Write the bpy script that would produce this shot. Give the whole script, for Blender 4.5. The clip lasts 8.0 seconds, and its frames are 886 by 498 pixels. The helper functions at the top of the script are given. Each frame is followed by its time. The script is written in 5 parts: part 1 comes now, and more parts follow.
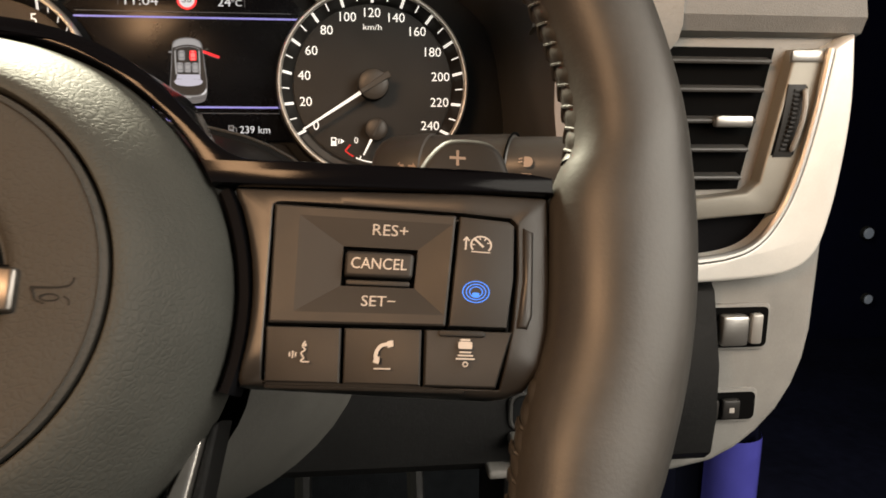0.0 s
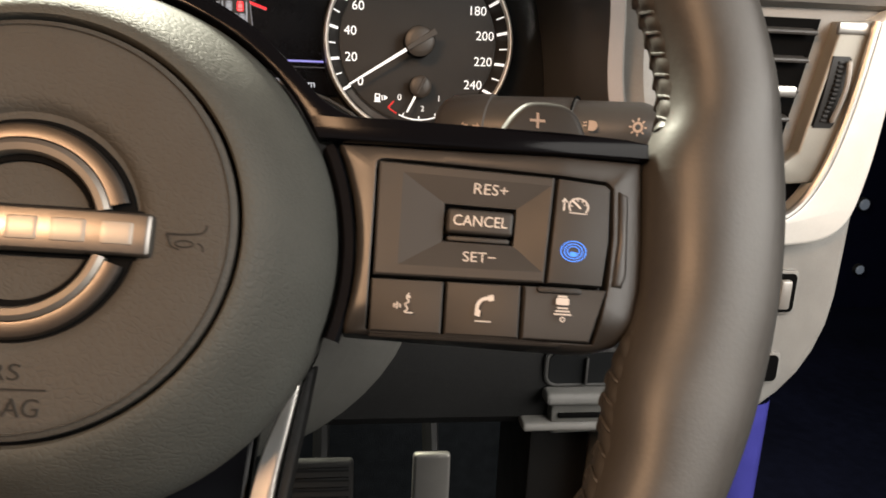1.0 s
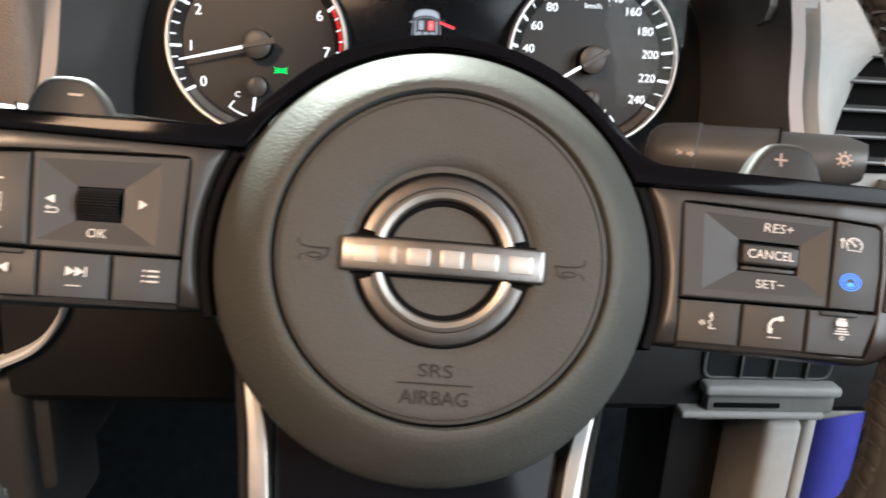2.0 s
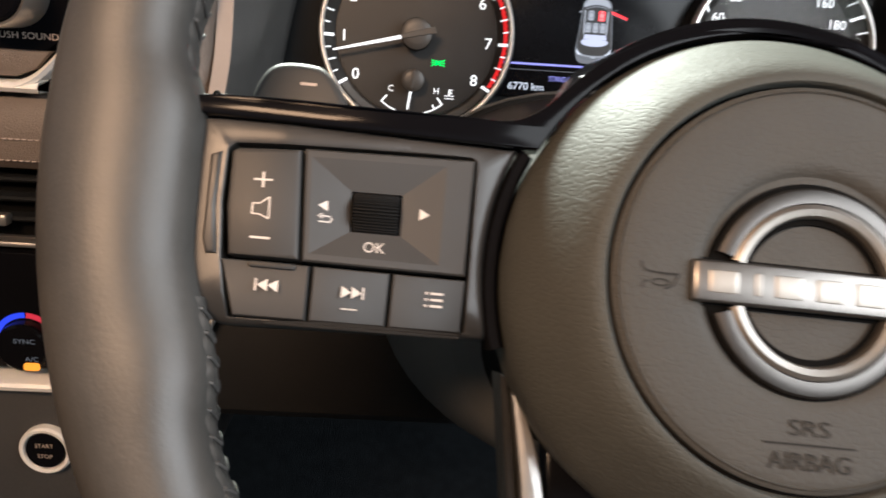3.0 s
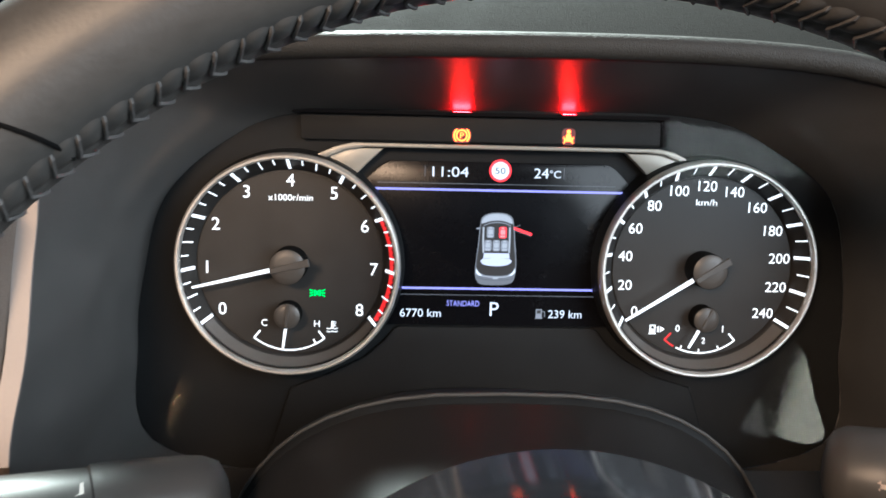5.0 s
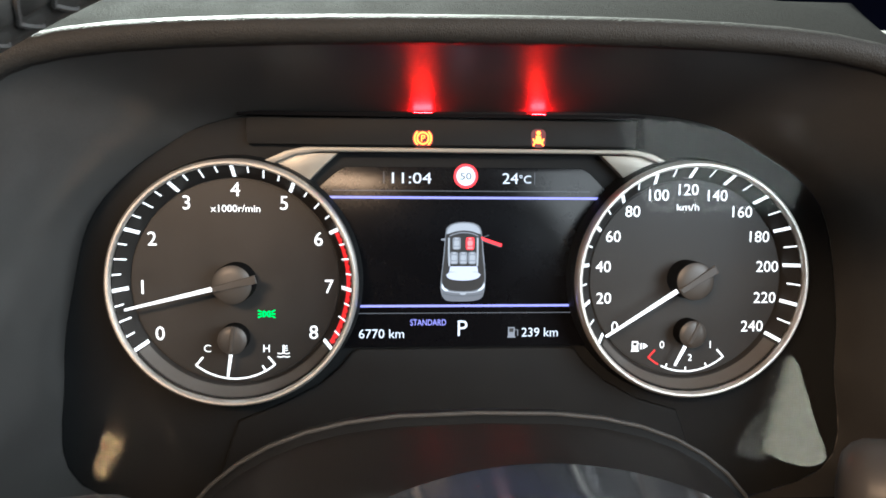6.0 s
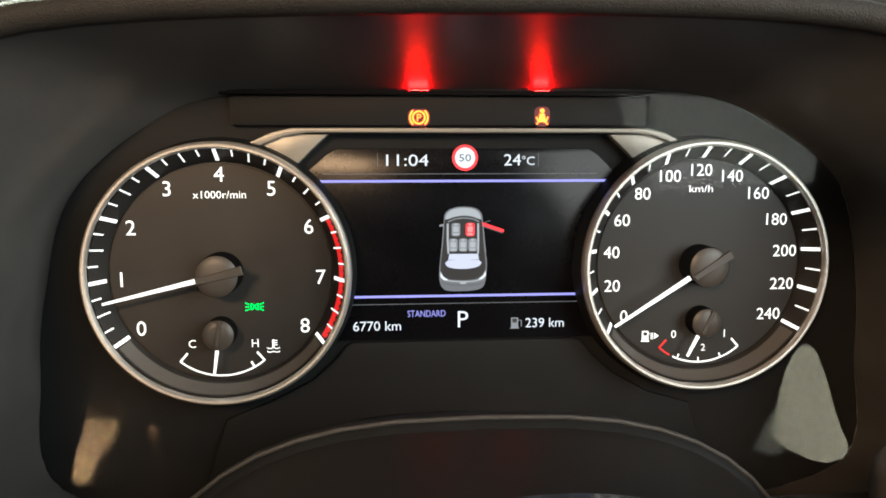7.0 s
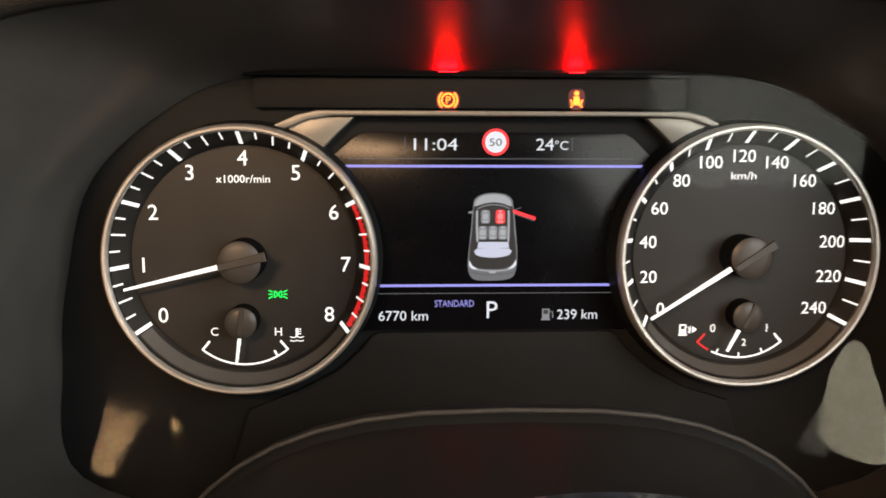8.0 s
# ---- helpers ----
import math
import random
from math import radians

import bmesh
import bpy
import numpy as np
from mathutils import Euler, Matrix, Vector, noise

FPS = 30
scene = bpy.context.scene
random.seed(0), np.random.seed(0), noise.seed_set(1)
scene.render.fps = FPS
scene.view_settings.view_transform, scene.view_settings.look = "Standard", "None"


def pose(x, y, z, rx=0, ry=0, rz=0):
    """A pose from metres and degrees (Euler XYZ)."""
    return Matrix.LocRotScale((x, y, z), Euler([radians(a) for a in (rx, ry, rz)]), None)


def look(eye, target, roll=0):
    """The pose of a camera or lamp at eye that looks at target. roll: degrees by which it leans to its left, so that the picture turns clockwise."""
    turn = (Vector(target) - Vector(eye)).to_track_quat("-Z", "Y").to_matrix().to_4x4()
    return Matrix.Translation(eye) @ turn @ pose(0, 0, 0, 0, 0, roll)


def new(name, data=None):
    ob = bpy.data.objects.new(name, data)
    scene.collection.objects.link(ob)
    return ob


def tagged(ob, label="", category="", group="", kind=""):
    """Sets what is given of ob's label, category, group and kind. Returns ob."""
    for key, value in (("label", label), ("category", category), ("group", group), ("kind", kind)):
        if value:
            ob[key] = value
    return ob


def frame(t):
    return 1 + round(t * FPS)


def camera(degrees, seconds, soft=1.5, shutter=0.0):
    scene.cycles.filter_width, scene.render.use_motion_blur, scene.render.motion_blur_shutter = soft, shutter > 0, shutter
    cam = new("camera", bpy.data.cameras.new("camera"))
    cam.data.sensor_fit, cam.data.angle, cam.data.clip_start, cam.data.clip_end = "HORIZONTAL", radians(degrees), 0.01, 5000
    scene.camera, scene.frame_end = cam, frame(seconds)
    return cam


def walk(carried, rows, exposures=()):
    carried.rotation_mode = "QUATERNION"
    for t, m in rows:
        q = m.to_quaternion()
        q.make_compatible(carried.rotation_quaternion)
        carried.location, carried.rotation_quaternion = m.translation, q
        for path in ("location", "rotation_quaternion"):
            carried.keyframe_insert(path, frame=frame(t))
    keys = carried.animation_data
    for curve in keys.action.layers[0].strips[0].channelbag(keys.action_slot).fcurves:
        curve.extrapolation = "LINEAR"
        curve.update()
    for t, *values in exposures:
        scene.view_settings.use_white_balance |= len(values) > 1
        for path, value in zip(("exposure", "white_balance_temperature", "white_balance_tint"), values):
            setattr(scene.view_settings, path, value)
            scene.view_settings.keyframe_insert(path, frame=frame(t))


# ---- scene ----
cam = camera(60.65, 8.0, soft=1.7, shutter=0.5)
# the plane of the steering wheel: hub 0.66 m over the floor, tilted back, turned a little to the right
WHEEL = pose(0, 0, 0.66, -27.00, 0, 0) @ pose(0, 0, 0, 0, 2.89, 0)
# seconds, place seen from the wheel's hub, and turn
ROWS = [
    (0, 0.1030, -0.1865, -0.0337, 105.04, -0.37, -6.12),
    (0.2, 0.0969, -0.1929, -0.0351, 104.58, -0.97, -6.54),
    (0.3, 0.0920, -0.1929, -0.0376, 104.23, -1.08, -6.54),
    (0.5, 0.0818, -0.1919, -0.0417, 103.46, -1.32, -6.63),
    (1, 0.0742, -0.1915, -0.0362, 101.86, -1.97, -7.16),
    (1.2, 0.0585, -0.1995, -0.0313, 101.23, -2.37, -7.94),
    (1.5, 0.0296, -0.2228, -0.0261, 100.98, -2.90, -6.14),
    (1.7, 0.0042, -0.2260, -0.0327, 100.91, -3.24, -5.86),
    (2, -0.0161, -0.2301, -0.0342, 99.82, -3.84, -4.95),
    (2.2, -0.0289, -0.2325, -0.0330, 99.53, -4.13, -4.42),
    (3.3, -0.1007, -0.1784, -0.0264, 99.59, -5.94, -2.52),
    (3.5, -0.0993, -0.1783, -0.0260, 99.92, -5.99, -2.35),
    (3.8, -0.0878, -0.1878, -0.0074, 100.77, -4.89, -1.82),
    (4, -0.0735, -0.1877, 0.0200, 101.64, -4.56, -2.10),
    (4.2, -0.0607, -0.1859, 0.0426, 102.28, -4.43, -2.60),
    (4.5, -0.0469, -0.1807, 0.0667, 102.64, -4.07, -2.25),
    (4.7, -0.0421, -0.1696, 0.0811, 102.82, -3.82, -2.22),
    (5.8, -0.0378, -0.1255, 0.0865, 105.51, -1.93, -3.85),
    (6, -0.0343, -0.1172, 0.0829, 106.51, -1.69, -4.26),
    (6.5, -0.0348, -0.1070, 0.0889, 105.26, -1.33, -4.22),
    (7, -0.0343, -0.0979, 0.0916, 105.00, -1.05, -4.41),
    (7.5, -0.0341, -0.0955, 0.0952, 103.95, -1.22, -4.05),
    (8, -0.0333, -0.0861, 0.0909, 104.68, -2.08, -2.41),
]
walk(cam, [(t, WHEEL @ pose(x, y, z, a, b, c)) for t, x, y, z, a, b, c in ROWS],
     exposures=[(0.0, 0.06, 7150, 10), (1.0, 0.28, 6650, 10), (1.6, 0.60, 5850, 7), (2.2, 0.78, 5650, 6), (3.4, 0.56, 5850, 8), (4.0, 0.70, 5650, 7), (4.6, 0.82, 5350, 5), (5.8, 0.98, 5450, 3), (6.1, 0.88, 5650, 3), (6.5, 0.40, 6250, 3), (7.4, 0.80, 6050, 1), (8.0, 0.32, 6500, 7)])

# ---- world, lamps ----
world = bpy.data.worlds.new("hall_air")
world.use_nodes = True
world.node_tree.nodes["Background"].inputs[0].default_value = (0.80, 0.84, 0.90, 1)
world.node_tree.nodes["Background"].inputs[1].default_value = 0.26
scene.world = world


def area_lamp(name, eye, target, w, h, power, colour):
    data = bpy.data.lights.new(name, "AREA")
    data.shape, data.size, data.size_y = "RECTANGLE", w, h
    data.energy, data.color = power, colour
    ob = new(name, data)
    ob.matrix_world = look(eye, target)
    return ob


# showroom light through the windscreen, the open driver's door and the warm dome lamp behind the seats
area_lamp("windscreen_light", (-0.40, 1.30, 1.85), (0.0, 0.0, 0.70), 0.70, 0.38, 135, (1.0, 0.985, 0.80))
area_lamp("door_light", (1.18, -0.80, 1.30), (0.20, 0.10, 0.70), 1.7, 1.0, 36, (1.0, 0.97, 0.92))
area_lamp("dome_light", (-0.36, -0.62, 1.185), (-0.10, -0.05, 0.66), 0.30, 0.22, 11.0, (1.0, 0.60, 0.34))

# ---- materials ----


def material(name, colour, rough=0.5, metal=0.0, grain=None, vary=0.12, spots=60.0, coat=0.0, spec=0.5, leather=False):
    """Painted or moulded surface. grain: (cells per metre, depth in metres) of the relief."""
    m = bpy.data.materials.new(name)
    m.use_nodes = True
    nt = m.node_tree
    b = nt.nodes["Principled BSDF"]
    b.inputs["Roughness"].default_value, b.inputs["Metallic"].default_value = rough, metal
    b.inputs["Coat Weight"].default_value, b.inputs["Specular IOR Level"].default_value = coat, spec
    b.inputs["Coat Roughness"].default_value = 0.06
    tc = nt.nodes.new("ShaderNodeTexCoord")

    def noise_tex(scale, detail):
        n = nt.nodes.new("ShaderNodeTexNoise")
        n.inputs["Scale"].default_value, n.inputs["Detail"].default_value = scale, detail
        nt.links.new(tc.outputs["Object"], n.inputs["Vector"])
        return n

    broad, fine = noise_tex(spots, 3), noise_tex(spots * 14, 2)
    mixed = nt.nodes.new("ShaderNodeMath")
    mixed.operation = "MULTIPLY_ADD"
    mixed.inputs[1].default_value = 0.5
    nt.links.new(fine.outputs[0], mixed.inputs[0])
    nt.links.new(broad.outputs[0], mixed.inputs[2])
    span = nt.nodes.new("ShaderNodeMapRange")
    span.inputs["From Min"].default_value, span.inputs["From Max"].default_value = 0.45, 1.05
    span.inputs["To Min"].default_value, span.inputs["To Max"].default_value = 1 - vary, 1 + vary
    nt.links.new(mixed.outputs[0], span.inputs["Value"])
    mul = nt.nodes.new("ShaderNodeVectorMath")
    mul.operation = "SCALE"
    mul.inputs[0].default_value = colour
    nt.links.new(span.outputs[0], mul.inputs["Scale"])
    nt.links.new(mul.outputs[0], b.inputs["Base Color"])
    rr = nt.nodes.new("ShaderNodeMapRange")
    rr.inputs["From Min"].default_value, rr.inputs["From Max"].default_value = 0.45, 1.05
    rr.inputs["To Min"].default_value, rr.inputs["To Max"].default_value = rough * 0.88, min(1.0, rough * 1.12)
    nt.links.new(mixed.outputs[0], rr.inputs["Value"])
    nt.links.new(rr.outputs[0], b.inputs["Roughness"])
    if grain:
        bump = nt.nodes.new("ShaderNodeBump")
        bump.inputs["Strength"].default_value, bump.inputs["Distance"].default_value = 1.0, grain[1]
        if leather:
            warp = noise_tex(grain[0] * 0.35, 2)
            add = nt.nodes.new("ShaderNodeVectorMath")
            add.operation = "MULTIPLY_ADD"
            add.inputs[1].default_value = (0.0030,) * 3
            nt.links.new(warp.outputs["Color"], add.inputs[0])
            nt.links.new(tc.outputs["Object"], add.inputs[2])
            cell = nt.nodes.new("ShaderNodeTexVoronoi")
            cell.feature = "DISTANCE_TO_EDGE"
            cell.inputs["Scale"].default_value = grain[0]
            nt.links.new(add.outputs[0], cell.inputs["Vector"])
            cap = nt.nodes.new("ShaderNodeMapRange")
            cap.inputs["From Max"].default_value = 0.22
            nt.links.new(cell.outputs["Distance"], cap.inputs["Value"])
            nt.links.new(cap.outputs[0], bump.inputs["Height"])
        else:
            g = noise_tex(grain[0], 3)
            nt.links.new(g.outputs[0], bump.inputs["Height"])
        nt.links.new(bump.outputs[0], b.inputs["Normal"])
    return m


def glow(name, colour, strength, base=(0.02, 0.02, 0.02)):
    """A lit mark or screen part."""
    m = bpy.data.materials.new(name)
    m.use_nodes = True
    b = m.node_tree.nodes["Principled BSDF"]
    b.inputs["Base Color"].default_value = (*base, 1)
    b.inputs["Roughness"].default_value = 0.5
    b.inputs["Emission Color"].default_value, b.inputs["Emission Strength"].default_value = (*colour, 1), strength
    return m


RIM_LEATHER = material("smooth_black_leather", (0.050, 0.047, 0.043), 0.47, grain=(900, 0.00006), vary=0.18, spots=30)
HUB_GRAIN = material("grained_black_vinyl", (0.051, 0.049, 0.044), 0.60, grain=(600, 0.00008), vary=0.10, leather=True, spec=0.2)
# hub vinyl again, lightened and greened for the light the collar faces
COLLAR_GRAIN = material("grained_lit_black_vinyl", (0.057, 0.058, 0.052), 0.60, grain=(600, 0.00008), vary=0.10, leather=True, spec=0.2)
PAD_PLASTIC = material("satin_dark_plastic", (0.030, 0.028, 0.026), 0.38, grain=(2500, 0.00003), vary=0.08)
BUTTON = material("satin_button_plastic", (0.028, 0.0265, 0.025), 0.56, grain=(2500, 0.00002), vary=0.08)
GAP = material("black_gap", (0.004, 0.004, 0.004), 0.9, spec=0.05)
PIANO = material("piano_black", (0.004, 0.004, 0.005), 0.12, vary=0.05, spec=0.09)
ARCH_BLACK = material("gloss_black_arch", (0.004, 0.004, 0.005), 0.11, vary=0.05, spec=0.10)
ROLLER = material("ribbed_black_rubber", (0.005, 0.005, 0.005), 0.65, grain=(1500, 0.00005), spec=0.12)
RUBBER = material("black_rubber", (0.012, 0.012, 0.012), 0.6, grain=(1500, 0.00005))
CHROME = material("satin_chrome", (0.56, 0.54, 0.51), 0.34, metal=0.9, vary=0.05)
CHROME_BRIGHT = material("polished_chrome", (0.92, 0.88, 0.82), 0.36, metal=0.85, vary=0.04)
SILVER_TRIM = material("silver_paint_trim", (0.46, 0.44, 0.41), 0.38, metal=0.45, vary=0.05)
DARK_PLASTIC = material("grained_black_plastic", (0.010, 0.010, 0.010), 0.6, grain=(1400, 0.00008), vary=0.15, leather=True, spec=0.25)
HOOD_PLASTIC = material("semi_gloss_black_plastic", (0.058, 0.057, 0.055), 0.36, grain=(1600, 0.00003), vary=0.12)
GREY_PLASTIC = material("grey_moulded_plastic", (0.30, 0.29, 0.272), 0.55, grain=(1300, 0.00010), vary=0.10, leather=True)
GREY_SOFT = material("grey_soft_pad", (0.20, 0.195, 0.185), 0.62, grain=(800, 0.00012), vary=0.08, leather=True)
DIAL_FACE = material("dark_dial_face", (0.024, 0.0226, 0.0212), 0.42, grain=(3000, 0.00002), vary=0.10, spec=0.3)
SCREEN = material("black_screen_glass", (0.004, 0.004, 0.005), 0.22, vary=0.05, spec=0.16)
COLUMN_GREY = material("dark_grey_column_plastic", (0.036, 0.035, 0.033), 0.55, grain=(1300, 0.00010), vary=0.10, leather=True)
STRIP_BLACK = material("matt_black_strip", (0.004, 0.004, 0.005), 0.7, vary=0.1, spec=0.06)
STRIP_GLASS = material("smoked_strip_glass", (0.009, 0.009, 0.009), 0.6, vary=0.08, spec=0.15)
HOOD_SOFT = material("black_grained_dash_top", (0.012, 0.0115, 0.011), 0.95, grain=(900, 0.00012), vary=0.12, leather=True, spec=0.02)
LIP_GREY = material("grey_rolled_edge", (0.023, 0.022, 0.020), 0.6, grain=(900, 0.0001), vary=0.1, leather=True, spec=0.22)
BACKING = material("matt_black_backing", (0.0105, 0.0112, 0.0118), 0.55, grain=(1600, 0.00003), vary=0.12, spec=0.10)
COVER_GREY = material("olive_grey_column_plastic", (0.12, 0.118, 0.108), 0.55, grain=(1300, 0.00010), vary=0.10, leather=True)
STRIP_ROSE = material("satin_rose_grey_strip", (0.25, 0.215, 0.195), 0.5, vary=0.06)
EMBLEM_SATIN = material("satin_emblem_chrome", (0.22, 0.205, 0.19), 0.34, metal=0.95, vary=0.05)
EMBLEM_BRIGHT = material("bright_emblem_chrome", (0.27, 0.25, 0.225), 0.42, metal=0.85, vary=0.04)
# emblem chrome darkened in colour, standing in for a dark reflection
EMBLEM_DARK = material("shaded_emblem_chrome", (0.10, 0.093, 0.087), 0.36, metal=0.95, vary=0.05)
EMBLEM_MARK = material("pale_emblem_marks", (0.36, 0.34, 0.31), 0.46, metal=0.7, vary=0.05)
RELIEF_SHADE = material("relief_shadow_tone", (0.022, 0.021, 0.0195), 0.75, spec=0.15)
CHEEK = material("beige_grey_satin_trim", (0.29, 0.275, 0.24), 0.42, metal=0.3, vary=0.06)
CONE_LIT = material("lit_grey_cone", (0.085, 0.080, 0.075), 0.45, grain=(2500, 0.00002), vary=0.06)
JAMB_BLUE = material("blue_violet_door_jamb", (0.065, 0.065, 0.36), 0.35, vary=0.1, coat=0.6)
CARPET = material("black_carpet", (0.013, 0.015, 0.017), 0.95, grain=(700, 0.002), vary=0.3, spec=0.05)


def clear_cover(name, share, tint):
    """Thin clear plastic: see-through, with a gloss that grows towards grazing angles."""
    m = bpy.data.materials.new(name)
    m.use_nodes = True
    nt = m.node_tree
    nt.nodes.remove(nt.nodes["Principled BSDF"])
    out = nt.nodes["Material Output"]
    clear, shine = nt.nodes.new("ShaderNodeBsdfTransparent"), nt.nodes.new("ShaderNodeBsdfGlossy")
    mix, fr = nt.nodes.new("ShaderNodeMixShader"), nt.nodes.new("ShaderNodeFresnel")
    fr.inputs["IOR"].default_value = 1.50
    shine.inputs["Roughness"].default_value = 0.06
    shine.inputs["Color"].default_value = (*tint, 1)
    thin = nt.nodes.new("ShaderNodeMath")
    thin.operation = "MULTIPLY"
    thin.inputs[1].default_value = share
    nt.links.new(fr.outputs[0], thin.inputs[0])
    nt.links.new(thin.outputs[0], mix.inputs[0])
    nt.links.new(clear.outputs[0], mix.inputs[1])
    nt.links.new(shine.outputs[0], mix.inputs[2])
    nt.links.new(mix.outputs[0], out.inputs["Surface"])
    return m


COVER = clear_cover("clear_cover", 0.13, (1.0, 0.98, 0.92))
REFLECTION_GLOSS = clear_cover("warm_reflection_gloss", 0.44, (1.0, 0.93, 0.70))
REFLECTION_DIM = clear_cover("dim_reflection_gloss", 0.09, (1.0, 0.95, 0.80))
PADTRIM = material("brown_grey_stitched_pad", (0.125, 0.100, 0.082), 0.5, grain=(700, 0.00012), vary=0.1, leather=True)
PRINT = material("white_print", (0.56, 0.52, 0.48), 0.5, vary=0.04)
PRINT_DIM = material("grey_print", (0.42, 0.34, 0.29), 0.5, vary=0.05)
THREAD = material("black_thread", (0.06, 0.057, 0.054), 0.5, grain=(3000, 0.0002), vary=0.2)
MARK_WHITE = glow("lit_white_marks", (1.0, 0.98, 0.95), 0.85, (0.5, 0.5, 0.5))
SCREEN_WHITE = glow("screen_white", (0.90, 0.92, 1.0), 0.75)
SCREEN_GREY = glow("screen_grey", (0.55, 0.56, 0.62), 0.34)
SCREEN_DIM = glow("screen_dim_grey", (0.32, 0.33, 0.37), 0.22)
SCREEN_DARK = glow("screen_black", (0.01, 0.01, 0.012), 0.5)
SCREEN_VIOLET = glow("screen_violet", (0.36, 0.34, 0.95), 0.8)
LAMP_RED = glow("lit_red", (1.0, 0.02, 0.03), 1.4)
LAMP_AMBER = glow("lit_red_amber", (1.0, 0.10, 0.008), 7.0)
HALO_RED = glow("dim_red_halo", (1.0, 0.012, 0.02), 0.10)
LAMP_GREEN = glow("lit_green", (0.0, 0.95, 0.10), 1.5)
LAMP_BLUE = glow("lit_blue", (0.03, 0.25, 1.0), 1.4)
LAMP_ORANGE = glow("lit_orange", (1.0, 0.30, 0.02), 1.0)
SPILL_RED = glow("added_red_spill", (1.0, 0.0, 0.0010), 420.0, (0.0, 0.0, 0.0))
MARK_RED = glow("lit_red_marks", (0.80, 0.02, 0.02), 0.6, (0.3, 0.01, 0.01))

# ---- mesh helpers (millimetres) ----
MM = Matrix.Diagonal((0.001, 0.001, 0.001, 1))


def thing(name, m, label, category, group="", kind=""):
    ob = new(name)
    ob.empty_display_size = 0.02
    ob.matrix_world = m
    return tagged(ob, label, category, group, kind)


def part(name, bm, mat, parent=None, label="", at=None, sharp=35.0):
    """One mesh object from millimetres: in its parent's own axes, or, with at='world', in the car's."""
    bm.transform(MM)
    if at == "world" and parent is not None:
        bpy.context.view_layer.update()
        bm.transform(parent.matrix_world.inverted())
    bmesh.ops.recalc_face_normals(bm, faces=bm.faces[:])
    me = bpy.data.meshes.new(name)
    bm.to_mesh(me)
    bm.free()
    me.shade_smooth()
    me.set_sharp_from_angle(angle=radians(sharp))
    me.materials.append(mat)
    ob = new(name, me)
    if parent is not None:
        ob.parent = parent
        if parent.type == "MESH":
            ob.matrix_parent_inverse = Matrix()
    return tagged(ob, label)


def face_to(bm, mat4):
    bm.transform(mat4)
    return bm


def prism(pts, y0, y1, bev=0.0, seg=2, bm=None):
    """An outline in x, z, from its front at y0 to its back at y1, with a rounded front edge."""
    own = bmesh.new()
    front = own.faces.new([own.verts.new((x, y0, z)) for x, z in pts])
    got = bmesh.ops.extrude_face_region(own, geom=[front])
    back = [v for v in got["geom"] if isinstance(v, bmesh.types.BMVert)]
    bmesh.ops.translate(own, verts=back, vec=(0, y1 - y0, 0))
    own.faces.ensure_lookup_table()
    if not any(len(f.verts) == len(pts) and all(abs(v.co.y - y0) < 1e-3 for v in f.verts) for f in own.faces):
        own.faces.new([v for v in own.verts if abs(v.co.y - y0) < 1e-3])
    if bev > 0:
        edges = [e for e in own.edges if all(abs(v.co.y - y0) < 1e-3 for v in e.verts)]
        bmesh.ops.bevel(own, geom=edges, offset=bev, segments=seg, affect="EDGES", profile=0.5, clamp_overlap=True)
    return join(bm, own)


def join(bm, own):
    if bm is None:
        return own
    me = bpy.data.meshes.new("tmp")
    own.to_mesh(me)
    own.free()
    bm.from_mesh(me)
    bpy.data.meshes.remove(me)
    return bm


def block(x0, x1, y0, y1, z0, z1, bev=0.0, seg=2, bm=None):
    own = bmesh.new()
    bmesh.ops.create_cube(own, size=1)
    for v in own.verts:
        v.co = ((x0 + x1) / 2 + v.co.x * (x1 - x0), (y0 + y1) / 2 + v.co.y * (y1 - y0), (z0 + z1) / 2 + v.co.z * (z1 - z0))
    if bev > 0:
        bmesh.ops.bevel(own, geom=own.edges[:], offset=bev, segments=seg, affect="EDGES", profile=0.5)
    return join(bm, own)


def rounded(x0, x1, z0, z1, r, n=4):
    """A rectangle's outline with round corners; r one number or four (from lower left, counter-clockwise)."""
    rs = (r,) * 4 if isinstance(r, (int, float)) else r
    out = []
    for (cx, cz, a), q in zip(((x0, z0, 180), (x1, z0, 270), (x1, z1, 0), (x0, z1, 90)), rs):
        sx, sz = (1 if cx == x0 else -1), (1 if cz == z0 else -1)
        if q <= 0:
            out.append((cx, cz))
            continue
        for i in range(n + 1):
            t = radians(a + 90 * i / n)
            out.append((cx + sx * q + q * math.cos(t), cz + sz * q + q * math.sin(t)))
    return out


def smooth_line(pts, per=6, closed=False):
    """A Catmull-Rom curve through points of any dimension."""
    p = [np.array(q, float) for q in pts]
    n, out = len(p), []
    for i in range(n if closed else n - 1):
        if closed:
            a, b, c, d = p[i - 1], p[i], p[(i + 1) % n], p[(i + 2) % n]
        else:
            a, b, c, d = p[max(i - 1, 0)], p[i], p[i + 1], p[min(i + 2, n - 1)]
        for k in range(per):
            t = k / per
            out.append(0.5 * (2 * b + (c - a) * t + (2 * a - 5 * b + 4 * c - d) * t * t + (3 * b - a - 3 * c + d) * t ** 3))
    if not closed:
        out.append(p[-1])
    return [tuple(q) for q in out]


